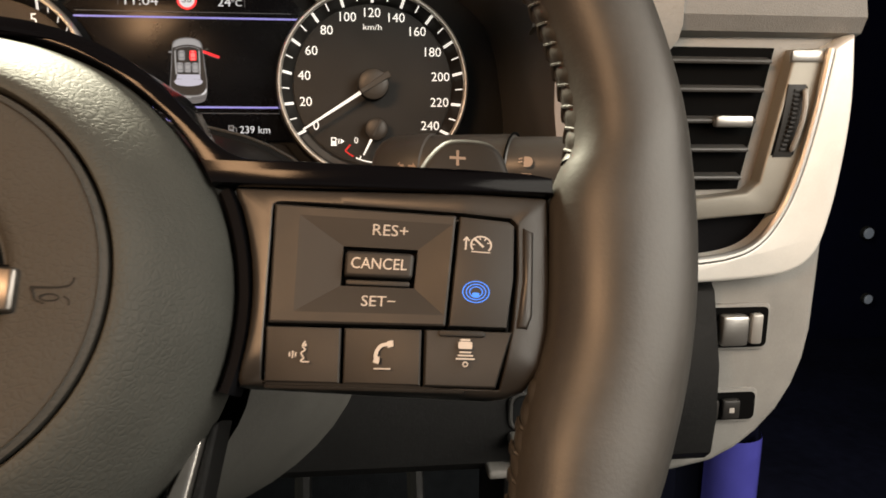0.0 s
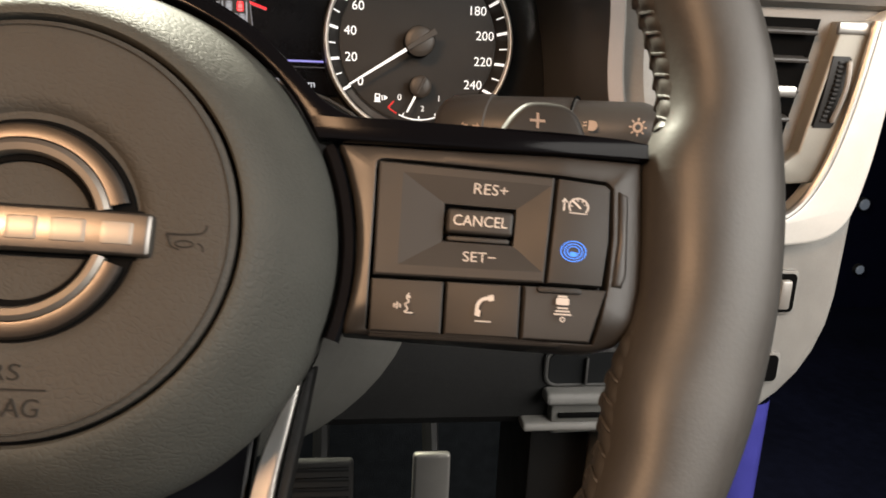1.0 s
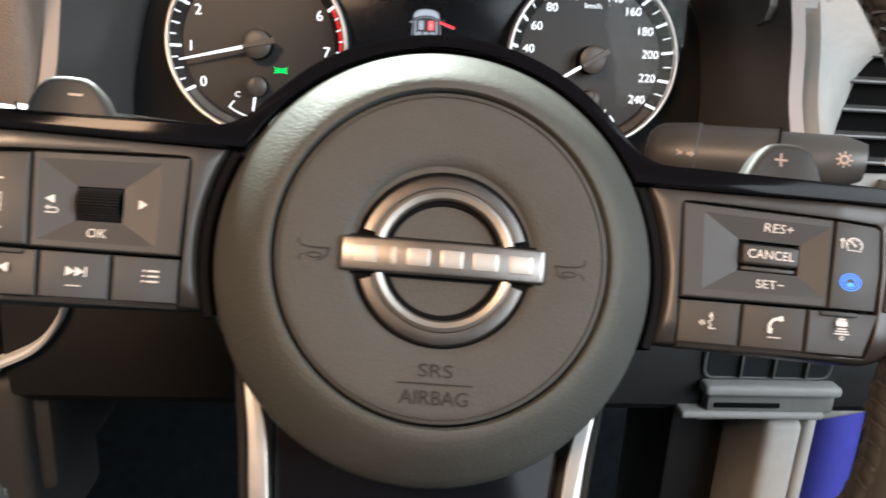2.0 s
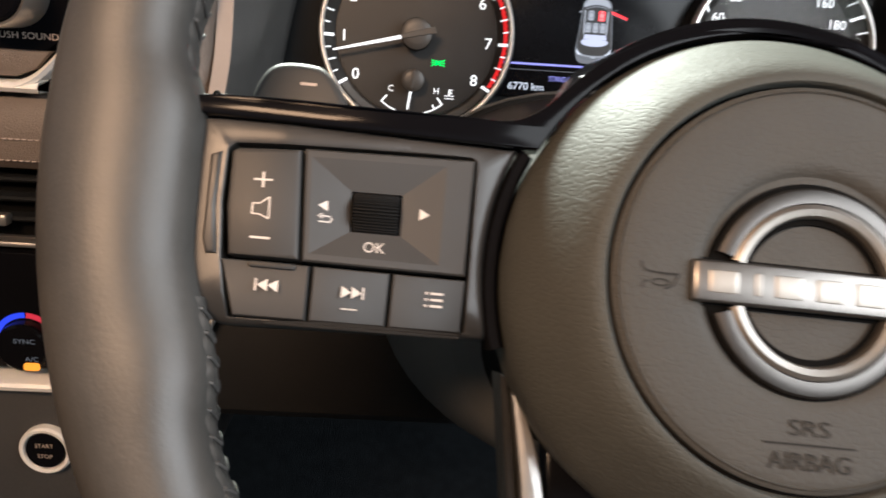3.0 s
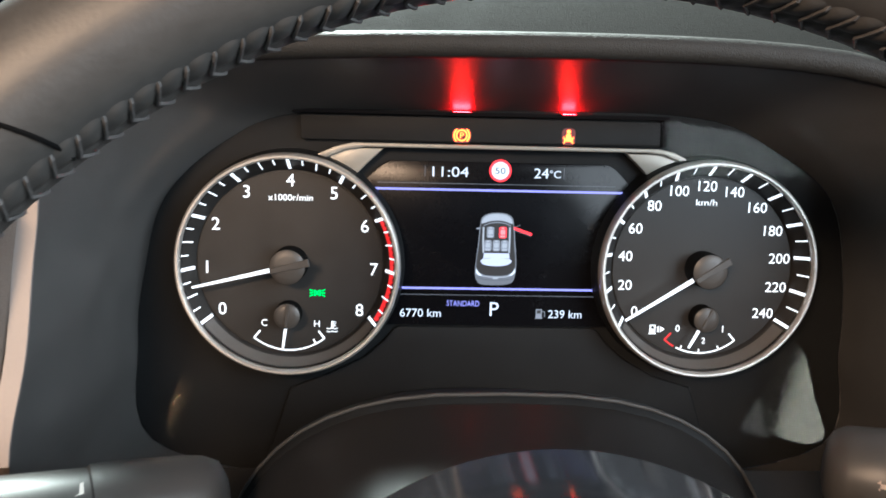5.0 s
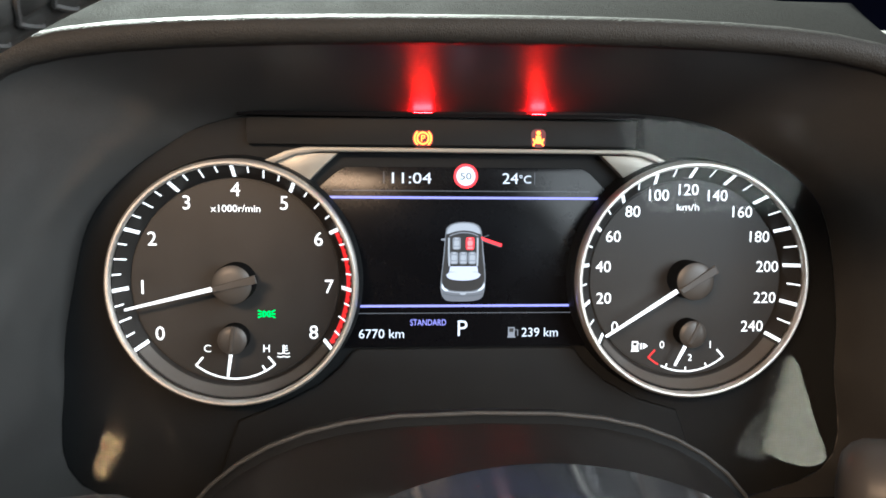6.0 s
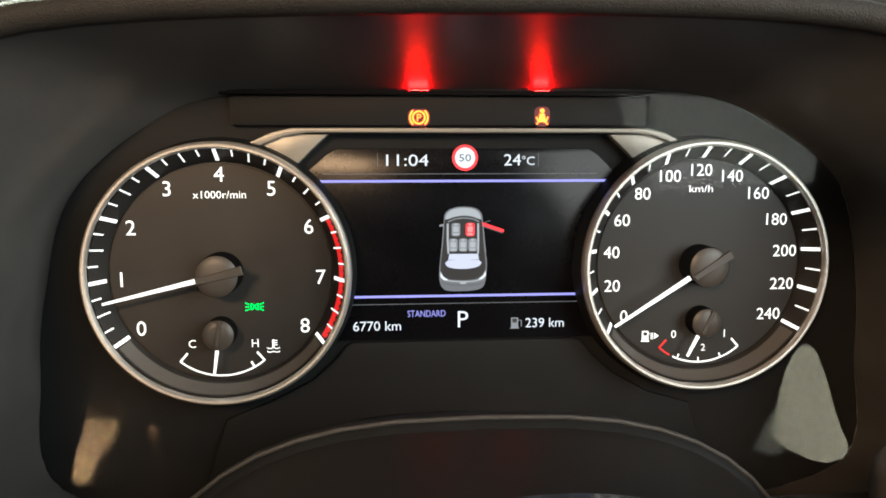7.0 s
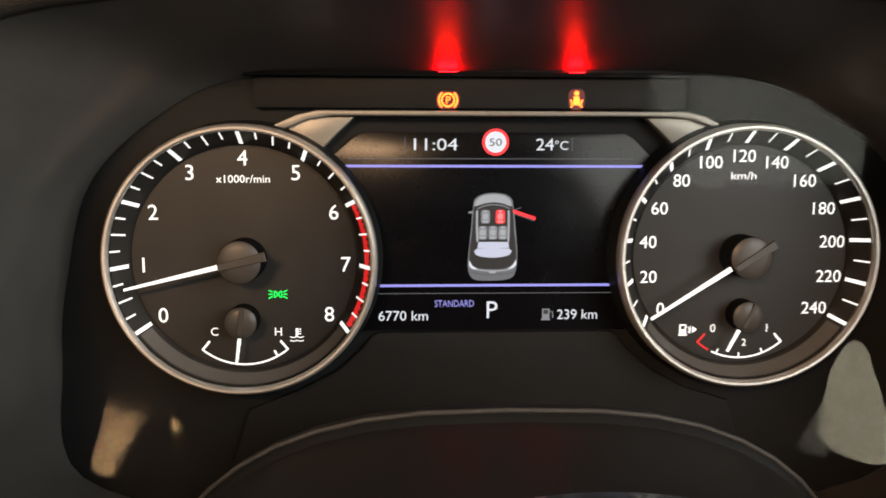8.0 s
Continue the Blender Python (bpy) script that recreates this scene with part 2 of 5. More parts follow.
def lathe(profile, segs=96, cx=0.0, cz=0.0, a0=0.0, a1=360.0, bm=None):
    """A profile of (radius, y) turned round the y axis."""
    own = bmesh.new()
    full = abs(a1 - a0) >= 360
    rings = []
    for i in range(segs + (0 if full else 1)):
        t = radians(a0 + (a1 - a0) * i / segs)
        rings.append([own.verts.new((cx + r * math.cos(t), y, cz + r * math.sin(t))) for r, y in profile])
    pairs = list(zip(rings, rings[1:] + rings[:1])) if full else list(zip(rings, rings[1:]))
    for p, q in pairs:
        for j in range(len(profile) - 1):
            own.faces.new((p[j], q[j], q[j + 1], p[j + 1]))
    bmesh.ops.remove_doubles(own, verts=own.verts[:], dist=1e-4)
    return join(bm, own)


def loft(rows, closed=False, caps=False, bm=None):
    """Skin over rows of 3D points."""
    own = bmesh.new()
    vs = [[own.verts.new(p) for p in row] for row in rows]
    for p, q in zip(vs, vs[1:]):
        n = len(p)
        for j in range(n if closed else n - 1):
            own.faces.new((p[j], p[(j + 1) % n], q[(j + 1) % n], q[j]))
    if caps:
        own.faces.new(vs[0][::-1])
        own.faces.new(vs[-1])
    return join(bm, own)


def tube(path, r, n=8, bm=None, caps=True):
    """A round bar along 3D points; r one number or one a point."""
    rows = []
    P = [Vector(p) for p in path]
    rs = [r] * len(P) if isinstance(r, (int, float)) else r
    up = None
    for i, p in enumerate(P):
        d = (P[min(i + 1, len(P) - 1)] - P[max(i - 1, 0)]).normalized()
        if up is None:
            up = d.orthogonal().normalized()
        up = (up - d * up.dot(d)).normalized()
        side = d.cross(up)
        rows.append([p + (up * math.cos(2 * math.pi * k / n) + side * math.sin(2 * math.pi * k / n)) * rs[i] for k in range(n)])
    return loft(rows, closed=True, caps=caps, bm=bm)


def ribbon(pts, w, y, bm=None, thick=0.06):
    """A flat printed line in x, z."""
    own = bmesh.new()
    rows = []
    for i, (x, z) in enumerate(pts):
        a, b = pts[max(i - 1, 0)], pts[min(i + 1, len(pts) - 1)]
        dx, dz = b[0] - a[0], b[1] - a[1]
        ln = math.hypot(dx, dz) or 1
        nx, nz = -dz / ln * w / 2, dx / ln * w / 2
        rows.append([own.verts.new((x + nx, y, z + nz)), own.verts.new((x - nx, y, z - nz))])
    for p, q in zip(rows, rows[1:]):
        own.faces.new((p[0], q[0], q[1], p[1]))
    return join(bm, own)


def patch(pts, y, bm=None):
    """A flat printed shape in x, z."""
    own = bmesh.new()
    own.faces.new([own.verts.new((x, y, z)) for x, z in pts])
    return join(bm, own)


def arc(cx, cz, r, a0, a1, n=16):
    return [(cx + r * math.cos(radians(a0 + (a1 - a0) * i / n)), cz + r * math.sin(radians(a0 + (a1 - a0) * i / n))) for i in range(n + 1)]


def disc(cx, cz, r, y, n=24, bm=None):
    return patch(arc(cx, cz, r, 0, 360 - 360 / n, n - 1), y, bm)


def lettering(text, height, x, z, y, align="CENTER", width=None, thick=0.0, bm=None):
    """Characters of the built-in font in x, z, with capitals that high."""
    cu = bpy.data.curves.new("t", "FONT")
    cu.body, cu.align_x, cu.size, cu.extrude = text, "LEFT", 1.0, 0.0
    cu.resolution_u = 3
    ob = bpy.data.objects.new("t", cu)
    scene.collection.objects.link(ob)
    dg = bpy.context.evaluated_depsgraph_get()
    dg.update()
    me = bpy.data.meshes.new_from_object(ob.evaluated_get(dg))
    bpy.data.objects.remove(ob)
    own = bmesh.new()
    own.from_mesh(me)
    bpy.data.meshes.remove(me)
    bpy.data.curves.remove(cu)
    k = height / 0.69
    xs = [v.co.x for v in own.verts]
    lo, hi = min(xs), max(xs)
    kx = k if width is None else width / (hi - lo)
    shift = {"CENTER": -(lo + hi) / 2, "LEFT": -lo, "RIGHT": -hi}[align]
    for v in own.verts:
        v.co = (x + (v.co.x + shift) * kx, y, z + v.co.y * k - height / 2)
    if thick > 0:
        got = bmesh.ops.extrude_face_region(own, geom=own.faces[:])
        bmesh.ops.translate(own, verts=[q for q in got["geom"] if isinstance(q, bmesh.types.BMVert)], vec=(0, thick, 0))
    return join(bm, own)


def shear(bm, f):
    for v in bm.verts:
        v.co.y += f(v.co.x, v.co.z)
    return bm


def mirrored(bm):
    for v in bm.verts:
        v.co.x = -v.co.x
    bmesh.ops.reverse_faces(bm, faces=bm.faces[:])
    return bm

# ---- steering wheel ----
wheel = thing("steering_wheel", WHEEL @ pose(0, 0, 0, 2.5, 0, 0), "black leather-wrapped three-spoke steering wheel with chrome emblem and switch pads", "steering wheel")
RIM_X, RIM_Z, RIM_Y, RIM_OUT, RIM_IN = 1.2, 26.5, -3.0, 186.6, 157.0


def bulge(a):
    """How far the rim's inner side swells towards the spokes, 0 to 1, at an angle in degrees from the right."""
    d = min(abs(((a - c + 180) % 360) - 180) for c in (-6.5, 186.5))
    t = min(max((15.0 - d) / 5.0, 0), 1)
    return t * t * (3 - 2 * t)


def rim_inside(a, s):
    """The inner radius: the leather runs up to the ends of the switch pads, and a little way below them."""
    b = (a + 180) % 360 - 180
    b = b if abs(b) < 90 else math.copysign(180, b) - b
    return float(np.interp(b, (-32, -27, -23, -19, -12, -5, 1, 3.5, 6, 9, 13), (RIM_IN, 154.5, 150.6, 149.6, 150.4, 148.8, 148.6, 150.6, 154.6, 156.4, RIM_IN)))


def rim_section(a, n=28):
    s = bulge(a)
    ri = rim_inside(a, s)
    c, hw = (RIM_OUT + ri) / 2, (RIM_OUT - ri) / 2
    hd = 16.0 - 1.5 * s
    out = []
    for k in range(n):
        t = 2 * math.pi * k / n
        p, q = math.cos(t), math.sin(t)
        e = 0.86
        r = c + hw * math.copysign(abs(p) ** e, p)
        y = RIM_Y + hd * math.copysign(abs(q) ** e, q)
        # soft finger hollows on the inner back, thumb flats on the front
        y += -1.2 * s * (1 if q < 0 else 0) * (1 - abs(p))
        out.append((r, y))
    return out


rows = []
for i in range(240):
    a = 360 * i / 240
    rows.append([(RIM_X + r * math.cos(radians(a)), y, RIM_Z + r * math.sin(radians(a))) for r, y in rim_section(a)])
rim = part("rim", loft(rows + rows[:1], closed=True), RIM_LEATHER, wheel, "smooth black leather rim")

# puckered seam on the inner side of the rim, facing the driver, drawn together by black thread
SEAM_GAP = 2.25


def seam_point(a, d, lift):
    """A place on the rim at an angle, d mm across the seam from its line, raised by lift."""
    s = bulge(a)
    ri = rim_inside(a, s)
    c, hw, hd = (RIM_OUT + ri) / 2, (RIM_OUT - ri) / 2, 16.0 - 1.5 * s
    f = radians(173.0) + d / 15.0
    p, q, e = math.cos(f), math.sin(f), 0.86
    r = c + hw * math.copysign(abs(p) ** e, p)
    y = RIM_Y + hd * math.copysign(abs(q) ** e, q)
    n = Vector((p / hw, q / hd)).normalized()
    r, y = r + n.x * lift, y + n.y * lift
    t = radians(a)
    return (RIM_X + r * math.cos(t), y, RIM_Z + r * math.sin(t))


def pucker(a, d):
    """The swell of the gathered leather: a lobe between two stitches on each side of the seam."""
    side = 1 if d > 0 else -1
    across = max(0.0, 1 - ((abs(d) - 2.9) / 2.9) ** 2)
    along = abs(math.sin(math.pi * (a / SEAM_GAP + 0.10 * abs(d) * side)))
    return -0.35 + (1.15 if d > 0 else 0.65) * across ** 0.7 * along ** 0.7


for a0, a1 in ((5.0, 175.0), (196.0, 344.0)):
    rows = []
    for i in range(int((a1 - a0) / 0.25) + 1):
        a = a0 + 0.25 * i
        rows.append([seam_point(a, d, pucker(a, d)) for d in (-6.2, -5.6, -4.8, -3.8, -2.9, -2.0, -1.1, -0.4, 0.0, 0.4, 1.1, 2.0, 2.9, 3.8, 4.8, 5.6, 6.2)])
    part("seam_pucker", loft(rows), RIM_LEATHER, rim, "gathered leather seam of the rim", sharp=60)
    bm = bmesh.new()
    for k in range(int(a0 / SEAM_GAP) + 1, int(a1 / SEAM_GAP)):
        for side in (-1, 1):
            tube([seam_point(SEAM_GAP * (k - 0.10 * d * side * side), side * d, 0.35 - 0.7 * (d > 4.0)) for d in (0.0, 1.4, 2.8, 4.0, 4.6)], 0.5, 5, bm)
    part("stitching", bm, THREAD, rim, "black stitches across the rim's seam")
# oblique joints where the leather panels meet on the upper rim
for a, lean in ((41.0, -1), (139.0, 1)):
    path = []
    for r, y in rim_section(a, 60):
        if y < RIM_Y + 4:
            q = radians(a + lean * (r - 171.0) * 0.26)
            path.append((r, y, (RIM_X + r * math.cos(q), y, RIM_Z + r * math.sin(q))))
    path.sort(key=lambda p: math.atan2(p[1] - RIM_Y, p[0] - 172))
    part("panel_seam", tube([p[2] for p in path], 0.55, 6), GAP, rim)

# hub: outer collar, airbag pad with a fine joint, emblem
HZ = 1.6
collar = part("hub_cover", lathe([(48.3, -15.0), (48.4, -18.6), (48.9, -19.3), (50.0, -19.3), (52.4, -18.2), (56.5, -13.6), (60.5, -8.4), (64.8, -2.4), (67.9, 3.0), (69.5, 8.0), (69.9, 14.0), (69.7, 34.0)], 128, 0, HZ), COLLAR_GRAIN, wheel, "grained black vinyl hub collar")
pad = part("airbag_pad", lathe([(0, -17.3), (15, -17.3), (25.8, -17.3), (26.3, -17.7), (27.2, -18.6), (29.5, -19.1), (38, -19.6), (44.0, -19.7), (46.4, -19.4), (47.3, -18.7), (47.5, -15.0)], 128, 0, HZ), HUB_GRAIN, wheel, "round grained airbag cover")
part("pad_joint", lathe([(47.4, -16.0), (48.4, -16.0)], 128, 0, HZ), GAP, wheel)
bm = lathe([(45.6, -19.6), (45.9, -19.95), (46.3, -19.5)], 128, 0, HZ)
part("pad_bead", bm, HUB_GRAIN, pad)

# black backing that draws a shadow line round the emblem
emblem = part("emblem_shadow_seat", lathe([(15.6, -16.35), (15.8, -16.75), (25.4, -16.75), (25.7, -16.0)], 96), GAP, wheel, "black seat drawn as shadow round the emblem")
emblem.location.y = -0.0013
for a0, a1 in ((17.5, 162.5), (197.5, 342.5)):
    bm = lathe([(24.3, -16.6), (24.35, -17.6), (23.8, -18.3), (21.0, -19.0), (20.6, -18.9), (20.4, -18.4)], 64, 0, 0, a0, a1)
    part("emblem_ring", bm, EMBLEM_DARK, emblem, "satin chrome outer band")
    bm = lathe([(20.5, -17.5), (20.3, -18.9), (19.2, -19.5), (17.7, -19.0), (17.2, -18.0), (17.1, -16.6)], 64, 0, 0, a0 - 2, a1 + 2)
    part("emblem_ridge", bm, EMBLEM_BRIGHT, emblem, "bright chrome inner ridge")


def bowed_strip(x0, x1, hz, y0, y1, bev, n):
    """A strip along x with rounded long edges and ends, bowed back towards its ends."""
    rows = []
    for k in range(n + 1):
        x = x0 + (x1 - x0) * k / n
        e = min(x - x0, x1 - x) / bev
        sh = 1.0 if e >= 1 else 0.55 + 0.45 * math.sqrt(max(0.0, 1 - (1 - e) ** 2))
        h, y = hz - bev * (1 - sh), y0 + 1.2 * bev * (1 - sh)
        rows.append([(x, q + 0.0016 * x * x, z) for q, z in ((y1, -h), (y + bev, -h), (y + 0.3 * bev, -h + 0.3 * bev), (y, -h + bev), (y, h - bev), (y + 0.3 * bev, h - 0.3 * bev), (y + bev, h), (y1, h))])
    return loft(rows, caps=True)


bar = part("emblem_bar", bowed_strip(-29.0, 29.0, 4.9, -20.6, -16.8, 0.7, 80), EMBLEM_SATIN, emblem, "satin chrome emblem bar", sharp=60)
part("bar_shadow_seat", block(-29.7, 29.7, -17.0, -16.3, -5.7, 5.7), GAP, emblem)
for x, w in ((-22.0, 6.6), (-14.2, 1.6), (-7.2, 6.4), (2.2, 6.4), (11.8, 7.2), (21.9, 6.6)):
    part("emblem_mark", bowed_strip(x - w / 2, x + w / 2, 2.6, -20.85, -20.3, 0.25, 12), EMBLEM_MARK, bar, "plain raised pale mark", sharp=60)

# moulded-in horn signs and lettering of the airbag pad, their relief shadow put into a darker colour
for s in (-1, 1):
    bm = bmesh.new()
    c = 36.4 * s
    ribbon(smooth_line([(c + s * o, z) for o, z in ((4.4, 3.1), (4.1, 1.9), (3.0, 1.1), (0.0, 0.75), (-4.4, 0.8))], 4), 0.5, -19.72, bm)
    ribbon(smooth_line([(c + s * o, z) for o, z in ((-4.4, 0.8), (-3.8, -0.6), (-3.1, -2.0), (-1.2, -2.8))], 3), 0.34, -19.72, bm)
    ribbon(smooth_line([(c + s * o, z) for o, z in ((2.6, -1.1), (3.7, -1.8), (3.9, -3.1))], 4), 0.4, -19.72, bm)
    ribbon([(c - s * 0.3 + 2.0 * math.cos(radians(a)), -1.4 + 0.75 * math.sin(radians(a))) for a in range(0, 361, 24)], 0.4, -19.72, bm)
    part("horn_sign", bm, RELIEF_SHADE, pad)
bm = lettering("SRS", 3.6, 0, -31.0, -19.55, width=9.6, thick=0.5)
lettering("AIRBAG", 3.9, 0, -38.4, -19.95, width=19.0, thick=0.5, bm=bm)
block(-10.5, 10.5, -19.95, -19.4, -34.9, -34.45, bm=bm)
part("airbag_lettering", bm, RELIEF_SHADE, pad, "moulded SRS AIRBAG lettering")

# gloss black spoke trim: along both switch pads and over the top of the hub
th = math.asin((33.0 - HZ) / 70.2)
inner = [(70.2 * math.cos(t), HZ + 70.2 * math.sin(t)) for t in np.linspace(th, math.pi - th, 49)]
outer = smooth_line([(-149.5, 37.4), (-110, 38.2), (-84, 38.9), (-76.0, 39.2), (-68.8, 40.4), (-62.6, 44.2), (-57.6, 49.4), (-52.4, 54.8), (-43.8, 61.8), (-31, 68.2), (-16, 71.6), (0, 72.2), (16, 71.6), (31, 68.2), (43.8, 61.8), (52.4, 54.8), (57.6, 49.4), (62.6, 44.2), (68.8, 40.4), (76.0, 39.2), (84, 38.9), (110, 38.2), (149.5, 37.4)], 5)
outline = [(149.8, 32.6), (149.8, 36.9)] + outer[::-1][1:-1] + [(-149.8, 36.9), (-149.8, 32.6)] + inner[::-1]
outline = [(x, z - 0.036 * max(abs(x) - 80.0, 0.0)) for x, z in outline]
bm = prism(outline, -3.2, 30.0, 0.5, 2)


def pad_y(x, z=0.0):
    q = abs(x)
    under = max(0.0, -11.5 - z)
    out = max(q - 128.0, 0.0)
    return 5.1 - 0.172 * (min(max(q, 70.0), 128.0) - 79.0) - 0.06 * min(out, 14.0) + 0.05 * under * under


def pad_drop(x, z):
    """The keys' rows fall away towards the rim, the upper ones more."""
    q = min(abs(x), 146.0) - 78.0
    up = min(max((z + 4.35) / 32.4, 0.0), 1.0)
    return up * (0.7 - 0.078 * q) + (1 - up) * (1.3 - 0.020 * q)


def trim_y(x, z):
    w = min(max((abs(x) - 55) / 25, 0), 1)
    return w * pad_y(x, 20.0) + (1 - w) * 7.5


for v in bm.verts:
    if v.co.y > 10:
        w = min(max((abs(v.co.x) - 62.0) / 18.0, 0.0), 1.0)
        v.co.y = 1.0 + 29.0 * w
        if v.co.z > 34.0:
            v.co.z -= 4.0 * w   # the top falls away to the back
part("spoke_trim", shear(bm, trim_y), PIANO, wheel, "gloss black spoke trim")
rows = []
for a in np.linspace(34.0, 146.0, 57):
    w = min(max((min(a, 180.0 - a) - 34.0) / 22.0, 0.0), 1.0)
    w = w * w * (3 - 2 * w)
    c, q = math.cos(radians(a)), math.sin(radians(a))
    base = 70.4 + 4.2 * (1 - w)
    rows.append([((base + dr * w) * c, y, HZ + (base + dr * w) * q) for dr, y in ((-0.6, 14.0), (0.0, 5.0), (1.6, 4.4), (3.2, 4.8), (4.9, 5.7), (6.5, 12.0), (8.2, 20.0), (10.0, 28.0), (11.9, 36.0), (9.0, 36.0))])
part("hub_arch", loft(rows), ARCH_BLACK, wheel, "gloss black arch sweeping back over the hub", sharp=30)

# lower spokes: black panel between two slim tapering silver strips
part("lower_spoke", prism([(-50, -40), (50, -40), (46, -92), (39, -136), (-39, -136), (-46, -92)], 32.0, 44, 2.0), PIANO, wheel, "gloss black lower spoke")
for s in (-1, 1):
    pts = smooth_line([(61.6, -30.0), (58.6, -46), (56.5, -58), (55.2, -70), (52.8, -90), (47.0, -134)], 3) + smooth_line([(40.5, -134), (46.4, -90), (48.8, -70), (50.4, -58), (54.0, -45), (60.4, -30.5)], 3)
    pts = [(s * x, z) for x, z in pts]
    part("lower_spoke_strip", prism(pts[::-1] if s > 0 else pts, 26.5, 42, 1.3, 3), CHROME, wheel, "satin silver strip of the lower spoke")
    back = smooth_line([(65.0, -27), (62.4, -46), (60.2, -60), (58.6, -74), (56.2, -92), (50.5, -134)], 3) + smooth_line([(47.3, -134), (53.1, -90), (55.6, -70), (59.0, -46), (62.2, -28)], 3)
    back = [(s * x, z) for x, z in back]
    part("lower_spoke_flank", prism(back[::-1] if s > 0 else back, 30.0, 50, 2.0), DARK_PLASTIC, wheel)

# switch pads

def spokes(pts, cx, cz, n, inset=0.0):
    """The outline of pts met by n rays from cx, cz, drawn in by inset."""
    out = []
    for k in range(n):
        t = 2 * math.pi * k / n
        dx, dz = math.cos(t), math.sin(t)
        best = None
        for (ax, az), (bx, bz) in zip(pts, pts[1:] + pts[:1]):
            ex, ez = bx - ax, bz - az
            den = dx * ez - dz * ex
            if abs(den) < 1e-9:
                continue
            u = ((ax - cx) * ez - (az - cz) * ex) / den
            w = ((ax - cx) * dz - (az - cz) * dx) / den
            if u > 0 and -1e-6 <= w <= 1 + 1e-6 and (best is None or u < best):
                best = u
        out.append((cx + dx * (best - inset), cz + dz * (best - inset)))
    return out


def pad_body(side):
    """A pad with rounded edges and a sunken well for its keys."""
    t0, t1 = math.asin((32.4 - HZ) / 74.6), math.asin((-19.8 - HZ) / 74.6)
    near = [(74.6 * math.cos(t), HZ + 74.6 * math.sin(t)) for t in np.linspace(t0, t1, 14)]
    pts = near + [(138, -21.2), (143.0, -19.4), (147.0, -14.0), (149.2, -4), (149.8, 10), (149.6, 32.4)]
    n, c = 180, (112.0, 5.0)
    rows = []
    for inset, y in ((0, 22.0), (0, 2.6), (0.35, 1.3), (1.1, 0.35), (2.2, 0.0)):
        rows.append([(x, y, z) for x, z in spokes(pts, *c, n, inset)])
    well = [(78.0, -18.95), (136.8, -18.95), (139.8, -4.2), (141.2, 12), (141.3, 26.6), (140.0, 28.1), (80.2, 28.5), (78.6, 27.2)]
    for inset, y in ((-0.3, 0.0), (0.0, 0.25), (0.0, 7.0)):
        rows.append([(x, y, z) for x, z in spokes(well, *c, n, inset)])
    bm = loft(rows, closed=True)
    if side < 0:
        mirrored(bm)
    body = part("switch_pad", pad_shear(bm), PAD_PLASTIC, wheel, "satin dark grey switch pad")
    part("key_gap", on_pad(prism(well, 6.6, 7.4), side), GAP, body)
    cheek = lathe([(70.2, 16.0), (70.4, 9.5), (71.4, 8.0), (73.6, 7.6), (74.4, 9.0), (74.5, 24.0)], 40, 0, HZ, -17.5, 25.0)
    part("hub_side_trim", mirrored(cheek) if side < 0 else cheek, STRIP_BLACK, wheel, "black trim between hub and switch pad")
    return body


def pad_shear(bm):
    for v in bm.verts:
        x, z = v.co.x, v.co.z
        v.co.y += pad_y(x, z)
        v.co.z += pad_drop(x, z) * min(max((30.0 - z) / 2.0, 0.45), 1.0)
    return bm


def on_pad(bm, side):
    if side < 0:
        mirrored(bm)
    for v in bm.verts:
        x, z = v.co.x, v.co.z
        lean = min(max((abs(x) - 79.0) / 47.0, 0.0), 1.0) - 0.8 * min(max((abs(x) - 126.0) / 15.0, 0.0), 1.0)
        v.co.y += pad_y(x, z)
        v.co.z += pad_drop(x, z)
        if z > -4.4:
            v.co.x -= math.copysign(2.6 * lean * (27.6 - min(z, 27.6)) / 31.4, x)
    return bm


def plate(name, pts, side, body, mat=BUTTON, y0=-0.55, bev=0.5, label=""):
    return part(name, on_pad(prism(pts, y0 + 0.45, 6.8, bev, 2), side), mat, body, label)


def pyramid_plate(outer_rect, slope, hole, depth):
    """A flat plate whose middle slopes down on four sides to a slot."""
    own = bmesh.new()
    rects = [(outer_rect, 6.8), (outer_rect, 0.35), (tuple(o + d for o, d in zip(outer_rect, (0.5, -0.5, 0.5, -0.5))), -0.05), (slope, -0.05), (hole, depth), (hole, depth + 5)]
    rows = []
    for (x0, x1, z0, z1), y in rects:
        rows.append([own.verts.new(p) for p in ((x0, y, z0), (x1, y, z0), (x1, y, z1), (x0, y, z1))])
    for p, q in zip(rows, rows[1:]):
        for j in range(4):
            own.faces.new((p[j], p[(j + 1) % 4], q[(j + 1) % 4], q[j]))
    bmesh.ops.subdivide_edges(own, edges=own.edges[:], cuts=2, use_grid_fill=True)
    return own


def sign(name, bm, body, side_shift=True, mat=PRINT, label=""):
    return part(name, on_pad(bm, 1), mat, body, label)


def tilted(bm, z_rim, z_slot, depth):
    """Lay printed signs on the sloping side of a sunken surround."""
    for v in bm.verts:
        v.co.y = depth * min(max((v.co.z - z_rim) / (z_slot - z_rim), 0), 1) - 0.25
    return bm


Y_SIGN = -0.16

